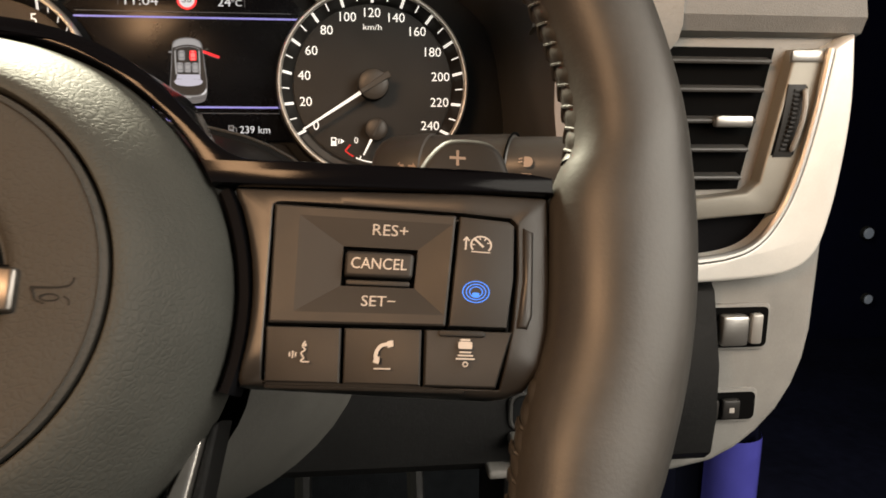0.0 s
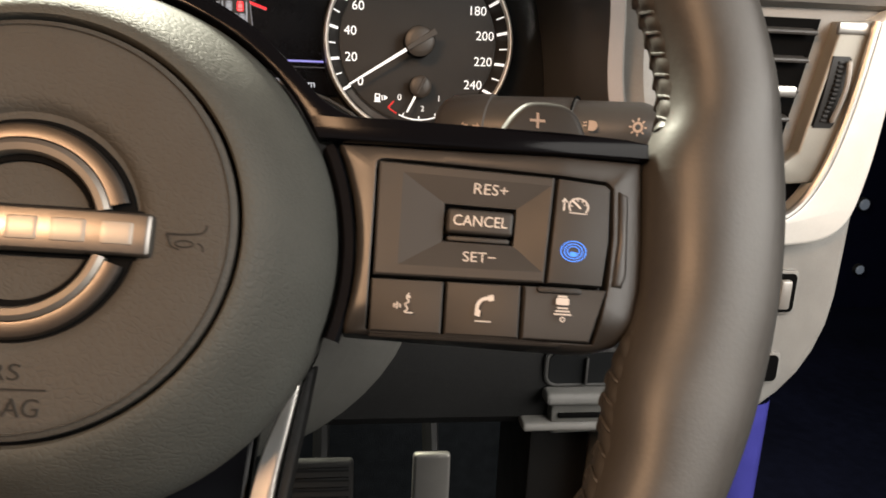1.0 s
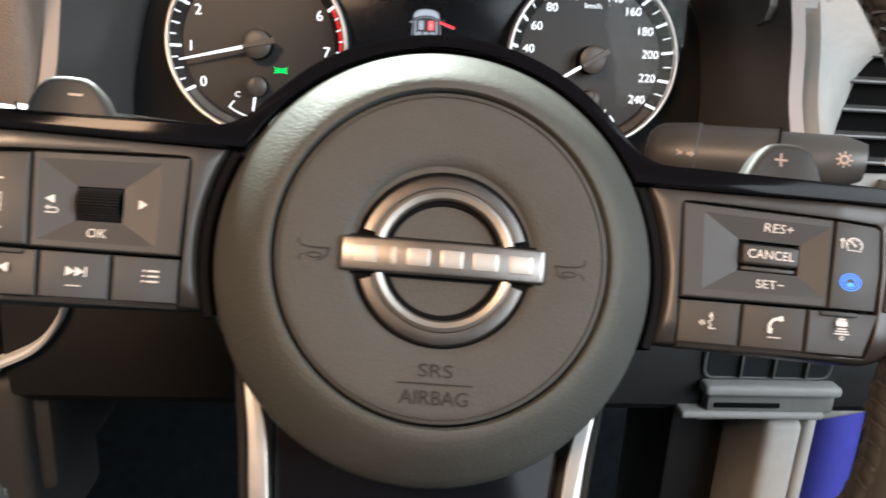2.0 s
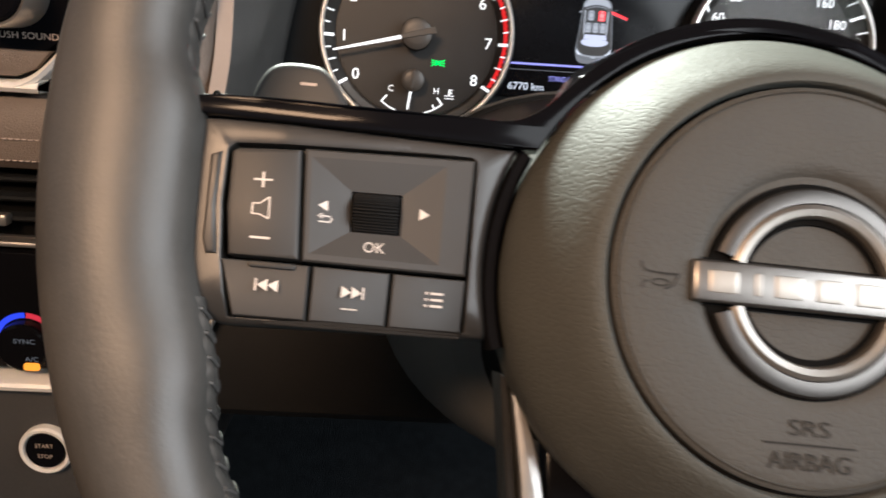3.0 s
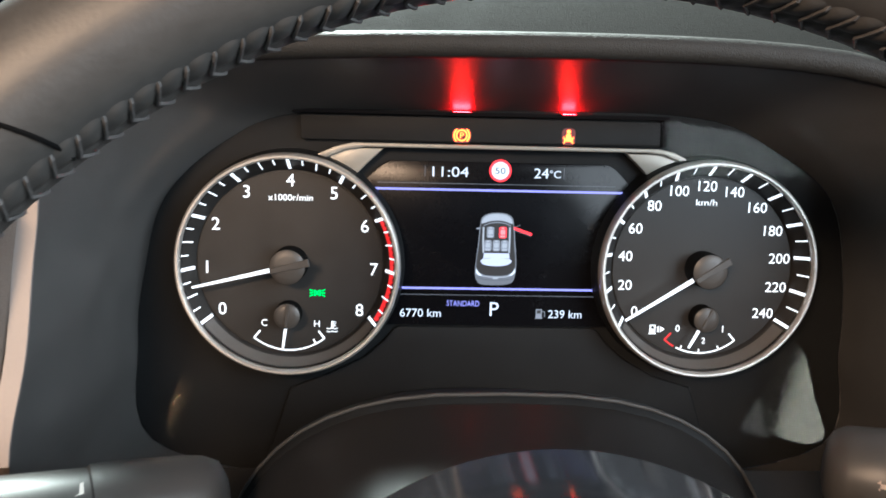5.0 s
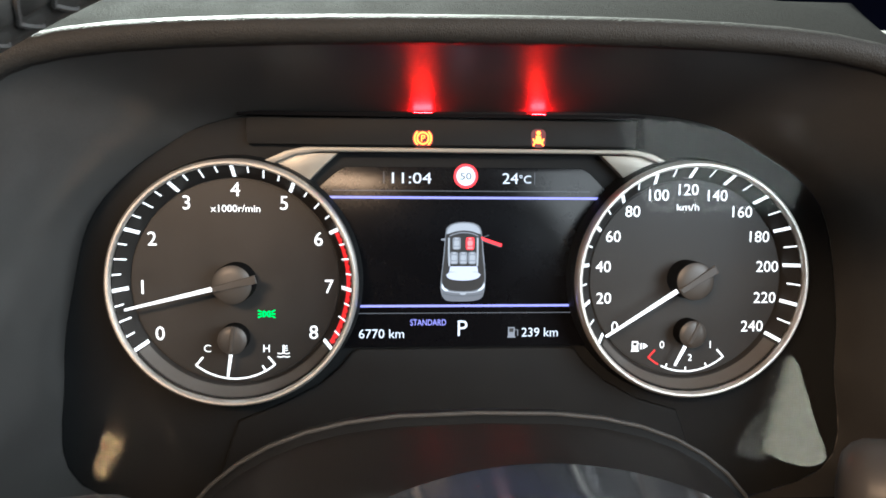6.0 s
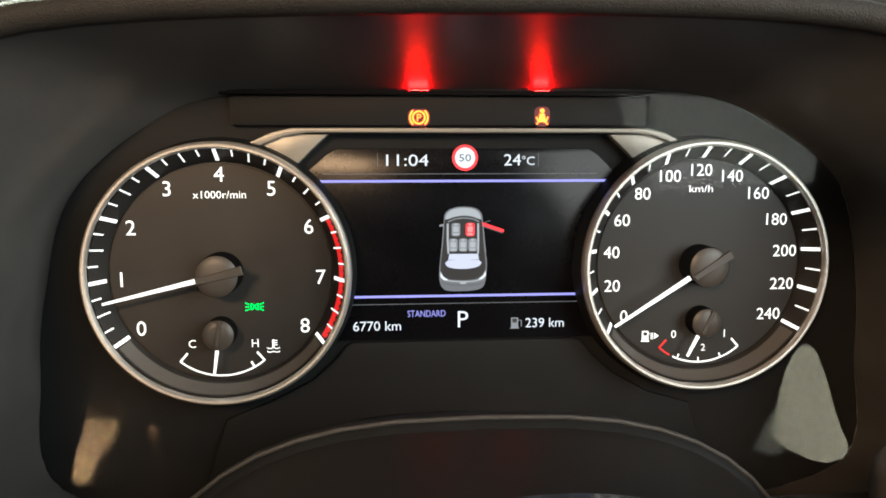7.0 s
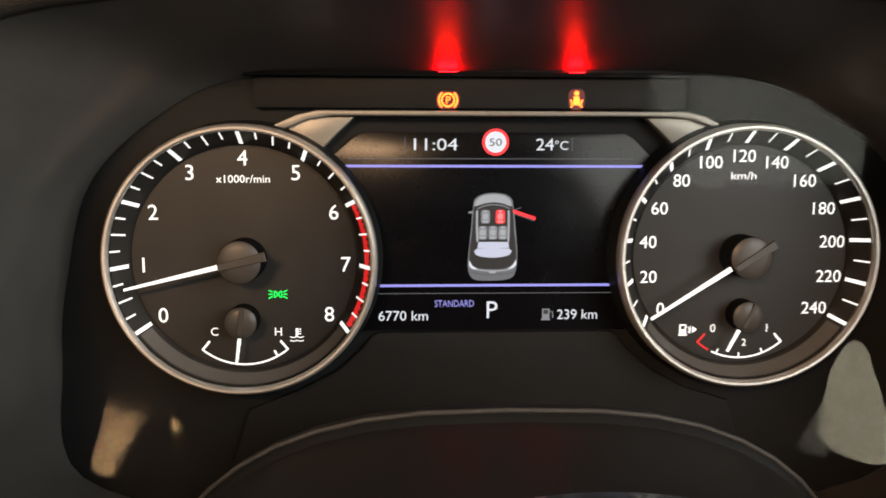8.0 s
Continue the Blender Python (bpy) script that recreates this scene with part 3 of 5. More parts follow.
# right pad: cruise rocker, two side keys, three lower keys
right = pad_body(1)
part("pad_ridge", on_pad(prism([(142.6, 25.6), (145.2, 24.4), (145.0, 0.0), (143.8, -4.0), (141.2, -3.8), (142.7, 10)], -1.0, 0.5, 0.9, 3), 1), PAD_PLASTIC, right)
main = part("rocker_surround", on_pad(pyramid_plate((79.3, 125.6, -3.8, 27.6), (85.8, 125.0, -0.9, 25.0), (97.6, 116.9, 6.6, 17.5), 1.9), 1), BUTTON, right, "sunken rocker surround", sharp=4.0)
part("slot", on_pad(block(97.0, 117.5, 4.6, 5.4, 6.0, 18.1), 1), GAP, right)
rocker = part("rocker", on_pad(block(98.4, 116.0, -0.05, 5.0, 9.0, 16.0, 1.0, 3), 1), BUTTON, right, "dark rocker key")
part("rocker_lip", on_pad(block(98.9, 115.6, 1.4, 5.0, 6.9, 8.4, 0.5), 1), BUTTON, right)
sign("rocker_lettering", lettering("CANCEL", 3.05, 107.2, 12.7, -0.12, width=14.4), right)
sign("key_lettering", tilted(lettering("RES+", 2.95, 109.4, 22.3, 0, width=9.0), 25.0, 17.5, 1.9), right)
sign("key_lettering", tilted(lettering("SET\u2212", 2.95, 107.8, 2.55, 0, width=8.8), -0.9, 6.6, 1.9), right)
plate("side_key", [(126.5, -3.8), (139.0, -3.8), (140.3, 10), (140.4, 26.0), (139.0, 27.2), (126.7, 27.5)], 1, right)
for x0, x1 in ((78.9, 97.6), (98.4, 117.4), (118.2, 136.4)):
    pts = [(x0, -18.6), (x1 - (0 if x1 < 130 else 0.6), -18.6), (x1 + (0 if x1 < 130 else 3.2), -4.9), (x0, -4.9)]
    plate("lower_key", pts, 1, right)
part("key_tab", on_pad(prism(rounded(121.5, 132.8, -6.4, -4.9, 0.6, 2), -0.6, 2.4, 0.3), 1), RUBBER, right)
part("lower_edge_line", on_pad(block(79.0, 128.0, -1.0, 1.4, -20.2, -19.3, 0.3), 1), PAD_PLASTIC, right, "shiny lower edge")
bm = bmesh.new()   # cruise control sign: dial with a needle
ribbon(arc(132.3, 19.6, 2.45, -40, 220, 18), 0.42, Y_SIGN, bm)
for a in (20, 60, 100, 140, 180):
    ribbon([(132.3 + 1.5 * math.cos(radians(a)), 19.6 + 1.5 * math.sin(radians(a))), (132.3 + 2.4 * math.cos(radians(a)), 19.6 + 2.4 * math.sin(radians(a)))], 0.3, Y_SIGN, bm)
ribbon([(130.6, 21.3), (132.9, 19.0)], 0.55, Y_SIGN - 0.02, bm)
ribbon([(128.6, 17.9), (128.6, 21.5)], 0.4, Y_SIGN, bm)
ribbon([(128.0, 20.5), (128.6, 21.6), (129.4, 20.5)], 0.4, Y_SIGN, bm)
ribbon([(130.0, 17.5), (134.6, 17.5)], 0.3, Y_SIGN, bm)
sign("cruise_sign", bm, right)
bm = bmesh.new()   # lit driver-assist sign: rings round a small car
for r in (3.0, 2.2, 1.45):
    ribbon(arc(131.8, 6.0, r, 0, 360, 28), 0.26, Y_SIGN - 0.02 * r, bm)
patch(rounded(131.0, 132.6, 4.4, 5.8, 0.3, 2), Y_SIGN, bm)
sign("assist_sign", bm, right, mat=LAMP_BLUE, label="blue lit driver-assist sign")
bm = bmesh.new()   # telephone
pts = smooth_line([(106.3, -12.8), (106.4, -10.8), (107.6, -9.1), (109.9, -8.6)], 6)
ribbon(pts, 0.9, Y_SIGN, bm)
patch([(105.6, -13.2), (107.0, -13.6), (107.3, -11.9), (106.2, -11.6)], Y_SIGN - 0.02, bm)
patch([(109.2, -9.6), (110.6, -9.2), (110.4, -7.7), (109.0, -8.0)], Y_SIGN - 0.02, bm)
ribbon([(105.9, -14.7), (110.0, -14.7)], 0.35, Y_SIGN, bm)
sign("phone_sign", bm, right)
bm = bmesh.new()   # talking head
ribbon(smooth_line([(88.9, -8.4), (88.2, -9.6), (88.9, -10.6), (87.9, -11.4), (88.6, -12.6), (87.8, -13.4), (90.0, -13.5)], 3), 0.35, Y_SIGN, bm)
ribbon([(88.6, -9.4), (89.2, -9.4)], 0.7, Y_SIGN, bm)
for k, h in enumerate((1.1, 1.8, 1.1)):
    ribbon([(86.6 - 0.75 * k, -11.8 - h / 2), (86.6 - 0.75 * k, -11.8 + h / 2)], 0.32, Y_SIGN, bm)
sign("voice_sign", bm, right)
bm = bmesh.new()   # car with distance bars
patch(rounded(126.3, 129.7, -9.4, -7.6, 0.4, 2), Y_SIGN, bm)
ribbon([(126.8, -7.2), (129.2, -7.2)], 0.5, Y_SIGN, bm)
for k in range(3):
    ribbon([(126.6 - 0.45 * k, -10.2 - 0.8 * k), (129.4 + 0.45 * k, -10.2 - 0.8 * k)], 0.4, Y_SIGN, bm)
ribbon(arc(128.0, -13.1, 0.55, 0, 360, 12), 0.3, Y_SIGN, bm)
sign("distance_sign", bm, right)

# left pad: volume key, four-way surround with a ribbed roller, three lower keys
left = pad_body(-1)
part("pad_ridge", on_pad(prism([(142.6, 25.6), (145.2, 24.4), (145.0, 0.0), (143.8, -4.0), (141.2, -3.8), (142.7, 10)], -1.0, 0.5, 0.9, 3), -1), PAD_PLASTIC, left)
part("roller_surround", on_pad(pyramid_plate((79.3, 122.6, -3.8, 27.6), (86.6, 121.0, -1.6, 25.4), (97.6, 110.9, 5.6, 16.9), 1.9), -1), BUTTON, left, "sunken four-way surround", sharp=4.0)
part("slot", on_pad(block(97.0, 111.5, 6.0, 6.8, 5.0, 17.5), -1), GAP, left)
own = bmesh.new()
rows = []
for k in range(120):
    t = 2 * math.pi * k / 120
    rr = 5.9 + (0.15 if k % 3 else -0.25)
    rows.append([(x, 4.9 - rr * w * math.cos(t), 11.25 + rr * w * math.sin(t)) for x, w in ((98.2, 0.93), (98.9, 1.0), (109.6, 1.0), (110.3, 0.93))])
part("roller", on_pad(loft(rows + rows[:1]), -1), ROLLER, left, "ribbed black rubber roller")
plate("volume_key", [(123.4, -3.8), (139.0, -3.8), (140.3, 10), (140.4, 26.0), (139.0, 27.2), (123.4, 27.5)], -1, left, bev=1.5)
for x0, x1 in ((78.9, 97.6), (98.4, 117.4), (118.2, 136.4)):
    pts = [(x0, -18.6), (x1 - (0 if x1 < 130 else 0.6), -18.6), (x1 + (0 if x1 < 130 else 3.2), -4.9), (x0, -4.9)]
    plate("lower_key", pts, -1, left)
part("key_tab", on_pad(prism(rounded(121.5, 132.8, -6.4, -4.9, 0.6, 2), -0.6, 2.4, 0.3), -1), RUBBER, left)
part("lower_edge_line", on_pad(block(79.0, 128.0, -1.0, 1.4, -20.2, -19.3, 0.3), -1), PAD_PLASTIC, left, "shiny lower edge")
bm = bmesh.new()
ribbon([(-134.5, 18.0), (-130.1, 18.0)], 0.55, Y_SIGN, bm)
ribbon([(-132.3, 15.8), (-132.3, 20.2)], 0.55, Y_SIGN - 0.02, bm)
ribbon([(-134.5, 1.6), (-130.1, 1.6)], 0.6, Y_SIGN, bm)
for a, b in (((-134.4, 8.2), (-134.4, 11.2)), ((-134.4, 11.2), (-132.8, 11.2)), ((-132.8, 11.2), (-130.6, 13.2)), ((-130.6, 13.2), (-130.6, 7.0)), ((-130.6, 7.0), (-132.8, 8.2)), ((-132.8, 8.2), (-134.4, 8.2))):
    ribbon([a, b], 0.34, Y_SIGN, bm)
sign("volume_sign", bm, left)


def slope_sign(name, bm):
    for v in bm.verts:
        q = (abs(v.co.x) - 97.6) / (86.6 - 97.6) if abs(v.co.x) < 100 else (abs(v.co.x) - 110.9) / (121.0 - 110.9)
        v.co.y = 1.9 * (1 - min(max(q, 0), 1)) - 0.25
    return sign(name, bm, left)


slope_sign("forward_sign", patch([(-92.8, 13.4), (-92.8, 10.2), (-90.2, 11.8)], 0))
slope_sign("back_sign", patch([(-116.6, 13.6), (-116.6, 10.6), (-119.0, 12.1)], 0))
bm = ribbon([(-118.4, 9.2), (-116.0, 9.2), (-115.5, 8.4), (-116.0, 7.6), (-118.8, 7.6)], 0.36, 0)
ribbon([(-117.8, 8.5), (-118.9, 9.2), (-117.8, 9.9)], 0.3, 0, bm)
slope_sign("return_sign", bm)
sign("key_lettering", tilted(lettering("OK", 2.9, -104.2, 1.7, 0, width=5.6), -1.6, 5.6, 1.9), left)
for c, d, nm in ((-127.6, -1, "track_back_sign"), (-107.4, 1, "track_forward_sign")):
    bm = bmesh.new()
    for k in (-1, 1):
        x = c + k * 1.25
        patch([(x - d * 1.2, -9.1), (x - d * 1.2, -12.1), (x + d * 1.25, -10.6)], Y_SIGN, bm)
    ribbon([(c + d * 2.9, -9.1), (c + d * 2.9, -12.1)], 0.45, Y_SIGN, bm)
    sign(nm, bm, left)
bm = bmesh.new()
for k in range(3):
    z = -9.0 - 1.6 * k
    ribbon([(-87.6, z), (-84.3, z)], 0.6, Y_SIGN, bm)
    ribbon([(-88.9, z), (-88.3, z)], 0.6, Y_SIGN, bm)
sign("list_sign", bm, left)
sign("key_line", ribbon([(-109.6, -14.8), (-105.6, -14.8)], 0.35, Y_SIGN), left)

# shift paddles behind the wheel
for s, text in ((1, "+"), (-1, "-")):
    pts = [(150.5, 14), (150.0, 36), (149.2, 48), (147.4, 55.4), (144.6, 60.2), (140.0, 62.6), (131.5, 62.8), (126.6, 61.4), (122.0, 56.8), (118.0, 50.2), (114.8, 43.8), (112.6, 35), (112, 14)]
    pts = smooth_line([(q[0] * s, q[1]) for q in pts], 4)
    bm = prism(pts if s > 0 else pts[::-1], 41.0, 50.0, 3.0, 4)
    paddle = part("shift_paddle", shear(bm, lambda x, z: 0.05 * (abs(x) - 136)), BUTTON, wheel, "satin black shift paddle")
    bm = bmesh.new()
    ribbon([(s * 131.2 - 2.6, 55.6), (s * 131.2 + 2.6, 55.6)], 0.9, 40.8, bm)
    if s > 0:
        ribbon([(131.2, 53.0), (131.2, 58.2)], 0.9, 40.78, bm)
    shear(bm, lambda x, z: 0.05 * (abs(x) - 136))
    part("paddle_sign", bm, PRINT_DIM, paddle)

# ---- instrument cluster ----
SCREEN_PALE = glow("screen_pale_grey", (0.72, 0.73, 0.78), 0.45)
SCREEN_BODY = glow("screen_body_grey", (0.55, 0.56, 0.62), 0.20)
SCREEN_LAVENDER = glow("screen_lavender", (0.80, 0.80, 1.0), 0.62)
SEAT_PINK = glow("screen_pink", (1.0, 0.25, 0.25), 0.9)
CLUSTER = pose(0, 0.2747, 0.7052, -5.53, 0, 0)
cluster = thing("instrument_cluster", CLUSTER, "lit instrument cluster with two round dials and a black screen", "instrument cluster")
TACH, SPEED = (-97.0, 4.0), (112.7, 5.0)


def clock(c, r, a):
    """A point at a clock angle (degrees, clockwise from the top) round c."""
    return (c[0] + r * math.sin(radians(a)), c[1] + r * math.cos(radians(a)))


def needle(c, a, r0, r1, w0, w1, y):
    p, q = clock(c, r0, a), clock(c, r1, a)
    n = (math.cos(radians(a)), -math.sin(radians(a)))
    pts = [(p[0] + n[0] * w0, p[1] + n[1] * w0), (q[0] + n[0] * w1, q[1] + n[1] * w1), (q[0] - n[0] * w1, q[1] - n[1] * w1), (p[0] - n[0] * w0, p[1] - n[1] * w0)]
    return prism(pts, y, y + 1.2, 0.25, 1)


def dial(name, c, span, steps, minor, numerals, num_r, num_h, unit, unit_at, value, label):
    """A recessed face, a cone that carries the marks, a chrome ring on its rim, and a needle on a tall cap."""
    cx, cz = c
    body = part(name, lathe([(0.1, 0.6), (46.2, 0.6), (46.4, 1.4), (47.0, 1.4), (47.2, 0.2), (52.1, -7.9)], 128, cx, cz), DIAL_FACE, cluster, label)
    part("dial_ring", lathe([(52.3, -8.8), (52.5, -10.2), (53.1, -11.0), (54.0, -11.1), (54.8, -10.4), (55.3, -8.8), (55.5, -4.0), (55.8, 5.0)], 160, cx, cz), CHROME_BRIGHT, body, "polished chrome dial ring")
    # lower part of the cone painted paler, as if lit from above
    band = lathe([(48.0, -1.6), (51.4, -7.2)], 60, cx, cz, 216.0, 324.0)
    part("lit_cone_band", band, CONE_LIT, body, "lower dial cone painted paler, as if lit")
    for i in range(steps * minor + 1):
        a = -span + 2 * span * i / (steps * minor)
        big = i % minor == 0
        mid = minor == 4 and i % 2 == 0
        r0 = 47.5 if big else (48.6 if mid else 49.6)
        r0 = 48.6 if (minor == 2 and not big) else r0
        bm = ribbon([clock(c, r0, a), clock(c, 52.2, a)], 1.6 if big else 0.72, 0)
        for v in bm.verts:
            r = math.hypot(v.co.x - cx, v.co.z - cz)
            v.co.y = 0.2 - (r - 47.2) / 5.4 * 8.8 - 0.25
        part("scale_mark", bm, MARK_WHITE, body)
    for i, t in enumerate(numerals):
        a = -span + 2 * span * i / (len(numerals) - 1)
        x, z = cx + num_r[0] * math.sin(radians(a)), cz + num_r[1] * math.cos(radians(a))
        part("numeral", lettering(t, num_h, x, z, 0.4), MARK_WHITE, body)
    part("unit_lettering", lettering(unit, 3.1, cx, cz + unit_at, 0.4, width=22.0 if len(unit) > 5 else 10.8), MARK_WHITE, body)
    part("needle", needle(c, value, 8.2, 48.2, 1.0, 0.5, -9.4), MARK_WHITE, body, "lit white needle")
    part("needle_tail", needle(c, value, -11, 8.4, 1.9, 1.3, -13.2), CAP_FACE, body)
    part("needle_cap", lathe([(8.7, -11.4), (8.9, -10.6), (9.0, 0.6)], 48, cx, cz), GAP, body, "black cap wall")
    part("cap_face", lathe([(0.1, -12.6), (5.0, -12.4), (7.6, -11.9), (8.7, -11.2)], 48, cx, cz), CAP_FACE, body, "domed brown-grey needle cap")
    return body


CAP_FACE = material("brown_grey_cap", (0.048, 0.043, 0.038), 0.42, grain=(2500, 0.00003), vary=0.08)
tach = dial("rev_counter", TACH, 124.4, 8, 4, list("012345678"), (41.8, 41.8), 6.2, "x1000r/min", 33.2, -103.6, "dark rev counter face")
speed = dial("speedometer", SPEED, 123.4, 12, 2, [str(20 * i) for i in range(13)], (40.4, 42.1), 5.2, "km/h", 33.8, -122.6, "dark speedometer face")
# red band of the rev counter
bm = bmesh.new()
ribbon([clock(TACH, 50.9, a) for a in np.linspace(63.2, 122.6, 40)], 2.2, 0, bm)
for v in bm.verts:
    r = math.hypot(v.co.x - TACH[0], v.co.z - TACH[1])
    v.co.y = 0.2 - (r - 47.2) / 5.4 * 8.8 - 0.12
part("red_band", bm, MARK_RED, tach, "red band from six to eight")


def small_gauge(body, c, value, left_red):
    cx, cz = c[0] + (1.5 if left_red else -1.0), c[1] - 25.6
    half = 41.5 if left_red else 39.8
    part("gauge_cap", lathe([(6.4, -7.4), (6.6, -6.8), (6.7, 0.6)], 40, cx, cz), GAP, body, "black cap wall")
    part("gauge_cap_face", lathe([(0.1, -8.6), (4.0, -8.4), (5.8, -7.9), (6.5, -7.3)], 40, cx, cz), CAP_FACE, body, "small domed needle cap")
    part("gauge_needle", needle((cx, cz), value, 4.6, 17.0, 0.75, 0.45, -6.4), MARK_WHITE, body)
    part("gauge_needle_tail", needle((cx, cz), value, -6.2, 5.0, 1.0, 0.8, -9.0), CAP_FACE, body)
    bm, red = bmesh.new(), bmesh.new()
    o = (cx, c[1] - 17.2)
    ribbon([clock(o, 27.8, a) for a in np.linspace(180 + (26 if left_red else half), 180 - half, 30)], 0.75, 0.4, bm)
    for a, r0 in ((180 - half, 23.0),) if left_red else ((180 - half, 23.0), (151, 25.0), (180 + half, 23.0)):
        ribbon([clock(o, r0, a), clock(o, 28.0, a)], 0.9, 0.38, bm)
    if left_red:
        ribbon([clock(o, 27.8, a) for a in np.linspace(180 + half, 209, 8)], 0.8, 0.4, red)
        ribbon([clock(o, 23.0, 180 + half), clock(o, 28.0, 180 + half)], 0.9, 0.38, red)
        for a in (201, 180, 158):
            ribbon([clock(o, 25.6, a), clock(o, 27.8, a)], 0.7, 0.38, bm)
        part("gauge_red_mark", red, MARK_RED, body)
    part("gauge_arc", bm, MARK_WHITE, body)
    return cx, cz


cx, cz = small_gauge(tach, TACH, 188.0, False)
part("gauge_letter", lettering("C", 3.4, -110.6, -26.8, 0.4), MARK_WHITE, tach)
part("gauge_letter", lettering("H", 3.4, -84.0, -27.0, 0.4), MARK_WHITE, tach)
cx, cz = -98.9, -22.0
bm = bmesh.new()   # coolant sign
ribbon([(cx + 22.6, cz - 3.6), (cx + 22.6, cz - 7.4)], 0.9, 0.4, bm)
for k in range(3):
    ribbon([(cx + 22.6, cz - 4.0 - k), (cx + 24.4, cz - 4.0 - k)], 0.4, 0.38, bm)
for z in (-7.2, -8.8):
    ribbon(smooth_line([(cx + 19.8, cz + z), (cx + 21.2, cz + z - 0.4), (cx + 22.6, cz + z), (cx + 24.0, cz + z - 0.4), (cx + 25.4, cz + z)], 3), 0.4, 0.38, bm)
part("coolant_sign", bm, MARK_WHITE, tach)
bm = bmesh.new()   # side-lights sign
for s in (-1, 1):
    c0 = -83.8 + s * 1.5
    ribbon(arc(c0, -11.0, 1.25, -90, 90, 8) if s < 0 else arc(c0, -11.0, 1.25, 90, 270, 8), 0.45, 0.36, bm)
    ribbon([(c0, -9.6), (c0, -12.4)], 0.45, 0.36, bm)
    for dz in (-1.7, 0.0, 1.7):
        ribbon([(c0 + s * 0.7, -11.0 + dz * 0.55), (c0 + s * 2.4, -11.0 + dz)], 0.45, 0.35, bm)
part("side_light_sign", bm, LAMP_GREEN, tach, "green lit side-light sign")
cx, cz = small_gauge(speed, SPEED, 207.0, True)
for t, dx, dz in (("0", 102.3, -26.9), ("1", 126.1, -27.0)):
    part("gauge_letter", lettering(t, 3.5, dx, dz, 0.4), MARK_WHITE, speed)
part("gauge_letter", lettering("2", 3.1, 116.3, -33.3, 0.4), MARK_WHITE, speed)
cx, cz = 115.2, -20.4
bm = bmesh.new()   # fuel pump with an arrow
patch([(cx - 27.6, cz - 9.4), (cx - 24.6, cz - 9.4), (cx - 24.6, cz - 4.8), (cx - 27.6, cz - 4.8)], 0.4, bm)
ribbon([(cx - 28.0, cz - 9.5), (cx - 24.2, cz - 9.5)], 0.5, 0.38, bm)
ribbon([(cx - 24.5, cz - 6.0), (cx - 23.4, cz - 6.0), (cx - 23.4, cz - 8.6), (cx - 22.8, cz - 8.6), (cx - 22.8, cz - 5.6)], 0.35, 0.38, bm)
patch([(cx - 22.0, cz - 5.6), (cx - 22.0, cz - 8.6), (cx - 19.8, cz - 7.1)], 0.38, bm)
part("fuel_sign", bm, MARK_WHITE, speed)
part("fuel_sign_window", patch([(cx - 27.0, cz - 7.0), (cx - 25.2, cz - 7.0), (cx - 25.2, cz - 5.4), (cx - 27.0, cz - 5.4)], 0.34), DIAL_FACE, speed)

# screen between the dials
screen = part("screen", prism([(-60, -27.3), (76, -27.3), (76, 44), (66, 54), (62, 56.5), (-48, 56.5), (-52, 54), (-64, 44)], 2.6, 5.0, 0.4), SCREEN, cluster, "black glass screen")
YS = 2.45
part("screen_line", ribbon([(-58, 42.5), (72, 42.5)], 1.1, YS), SCREEN_VIOLET, screen)
part("screen_line", ribbon([(-46, -8.0), (60, -8.0)], 1.1, YS), SCREEN_VIOLET, screen)
bm = ribbon([(-54, 45.6), (66, 45.6)], 0.35, YS)
ribbon([(-44, -11.4), (58, -11.4)], 0.35, YS, bm)
ribbon([(-30.4, 48.8), (-30.4, 54.4)], 0.3, YS, bm)
ribbon([(39.6, 48.8), (39.6, 54.4)], 0.3, YS, bm)
part("screen_rule", bm, SCREEN_DIM, screen)
part("screen_lettering", lettering("11:04", 4.9, -17.6, 51.5, YS, width=18.2), SCREEN_WHITE, screen, "clock reading 11:04")
part("screen_lettering", lettering("24", 4.9, 28.2, 51.6, YS, width=7.4), SCREEN_WHITE, screen, "outside temperature of 24 degrees")
part("screen_lettering", lettering("\u00b0C", 3.6, 35.2, 51.2, YS, width=5.6), SCREEN_WHITE, screen)
sign50 = part("speed_limit_sign", disc(7.4, 52.5, 5.6, YS, 36), LAMP_RED, screen, "red-ringed round 50 speed limit sign")
part("sign_disc", disc(7.4, 52.5, 4.4, YS - 0.05, 36), SCREEN_WHITE, sign50)
part("sign_number", lettering("50", 3.1, 7.4, 52.5, YS - 0.1, width=5.2), SCREEN_DARK, sign50)
part("screen_lettering", lettering("6770 km", 4.2, -31.4, -21.0, YS, width=21.0), SCREEN_WHITE, screen)
part("screen_lettering", lettering("STANDARD", 2.9, -9.6, -15.8, YS, width=16.8), SCREEN_VIOLET, screen)
part("screen_lettering", lettering("P", 7.4, 6.6, -18.6, YS), SCREEN_WHITE, screen)
part("screen_lettering", lettering("239 km", 4.2, 43.4, -20.8, YS, width=17.4), SCREEN_WHITE, screen)
bm = patch([(28.2, -22.9), (31.4, -22.9), (31.4, -18.3), (28.2, -18.3)], YS)
ribbon([(27.8, -23.1), (31.8, -23.1)], 0.5, YS - 0.01, bm)
ribbon([(31.5, -19.6), (32.8, -19.6), (32.8, -22.4)], 0.4, YS - 0.01, bm)
part("screen_fuel_sign", bm, SCREEN_GREY, screen)
part("fuel_window", patch([(28.8, -20.6), (30.8, -20.6), (30.8, -18.8), (28.8, -18.8)], YS - 0.05), SCREEN_DARK, screen)

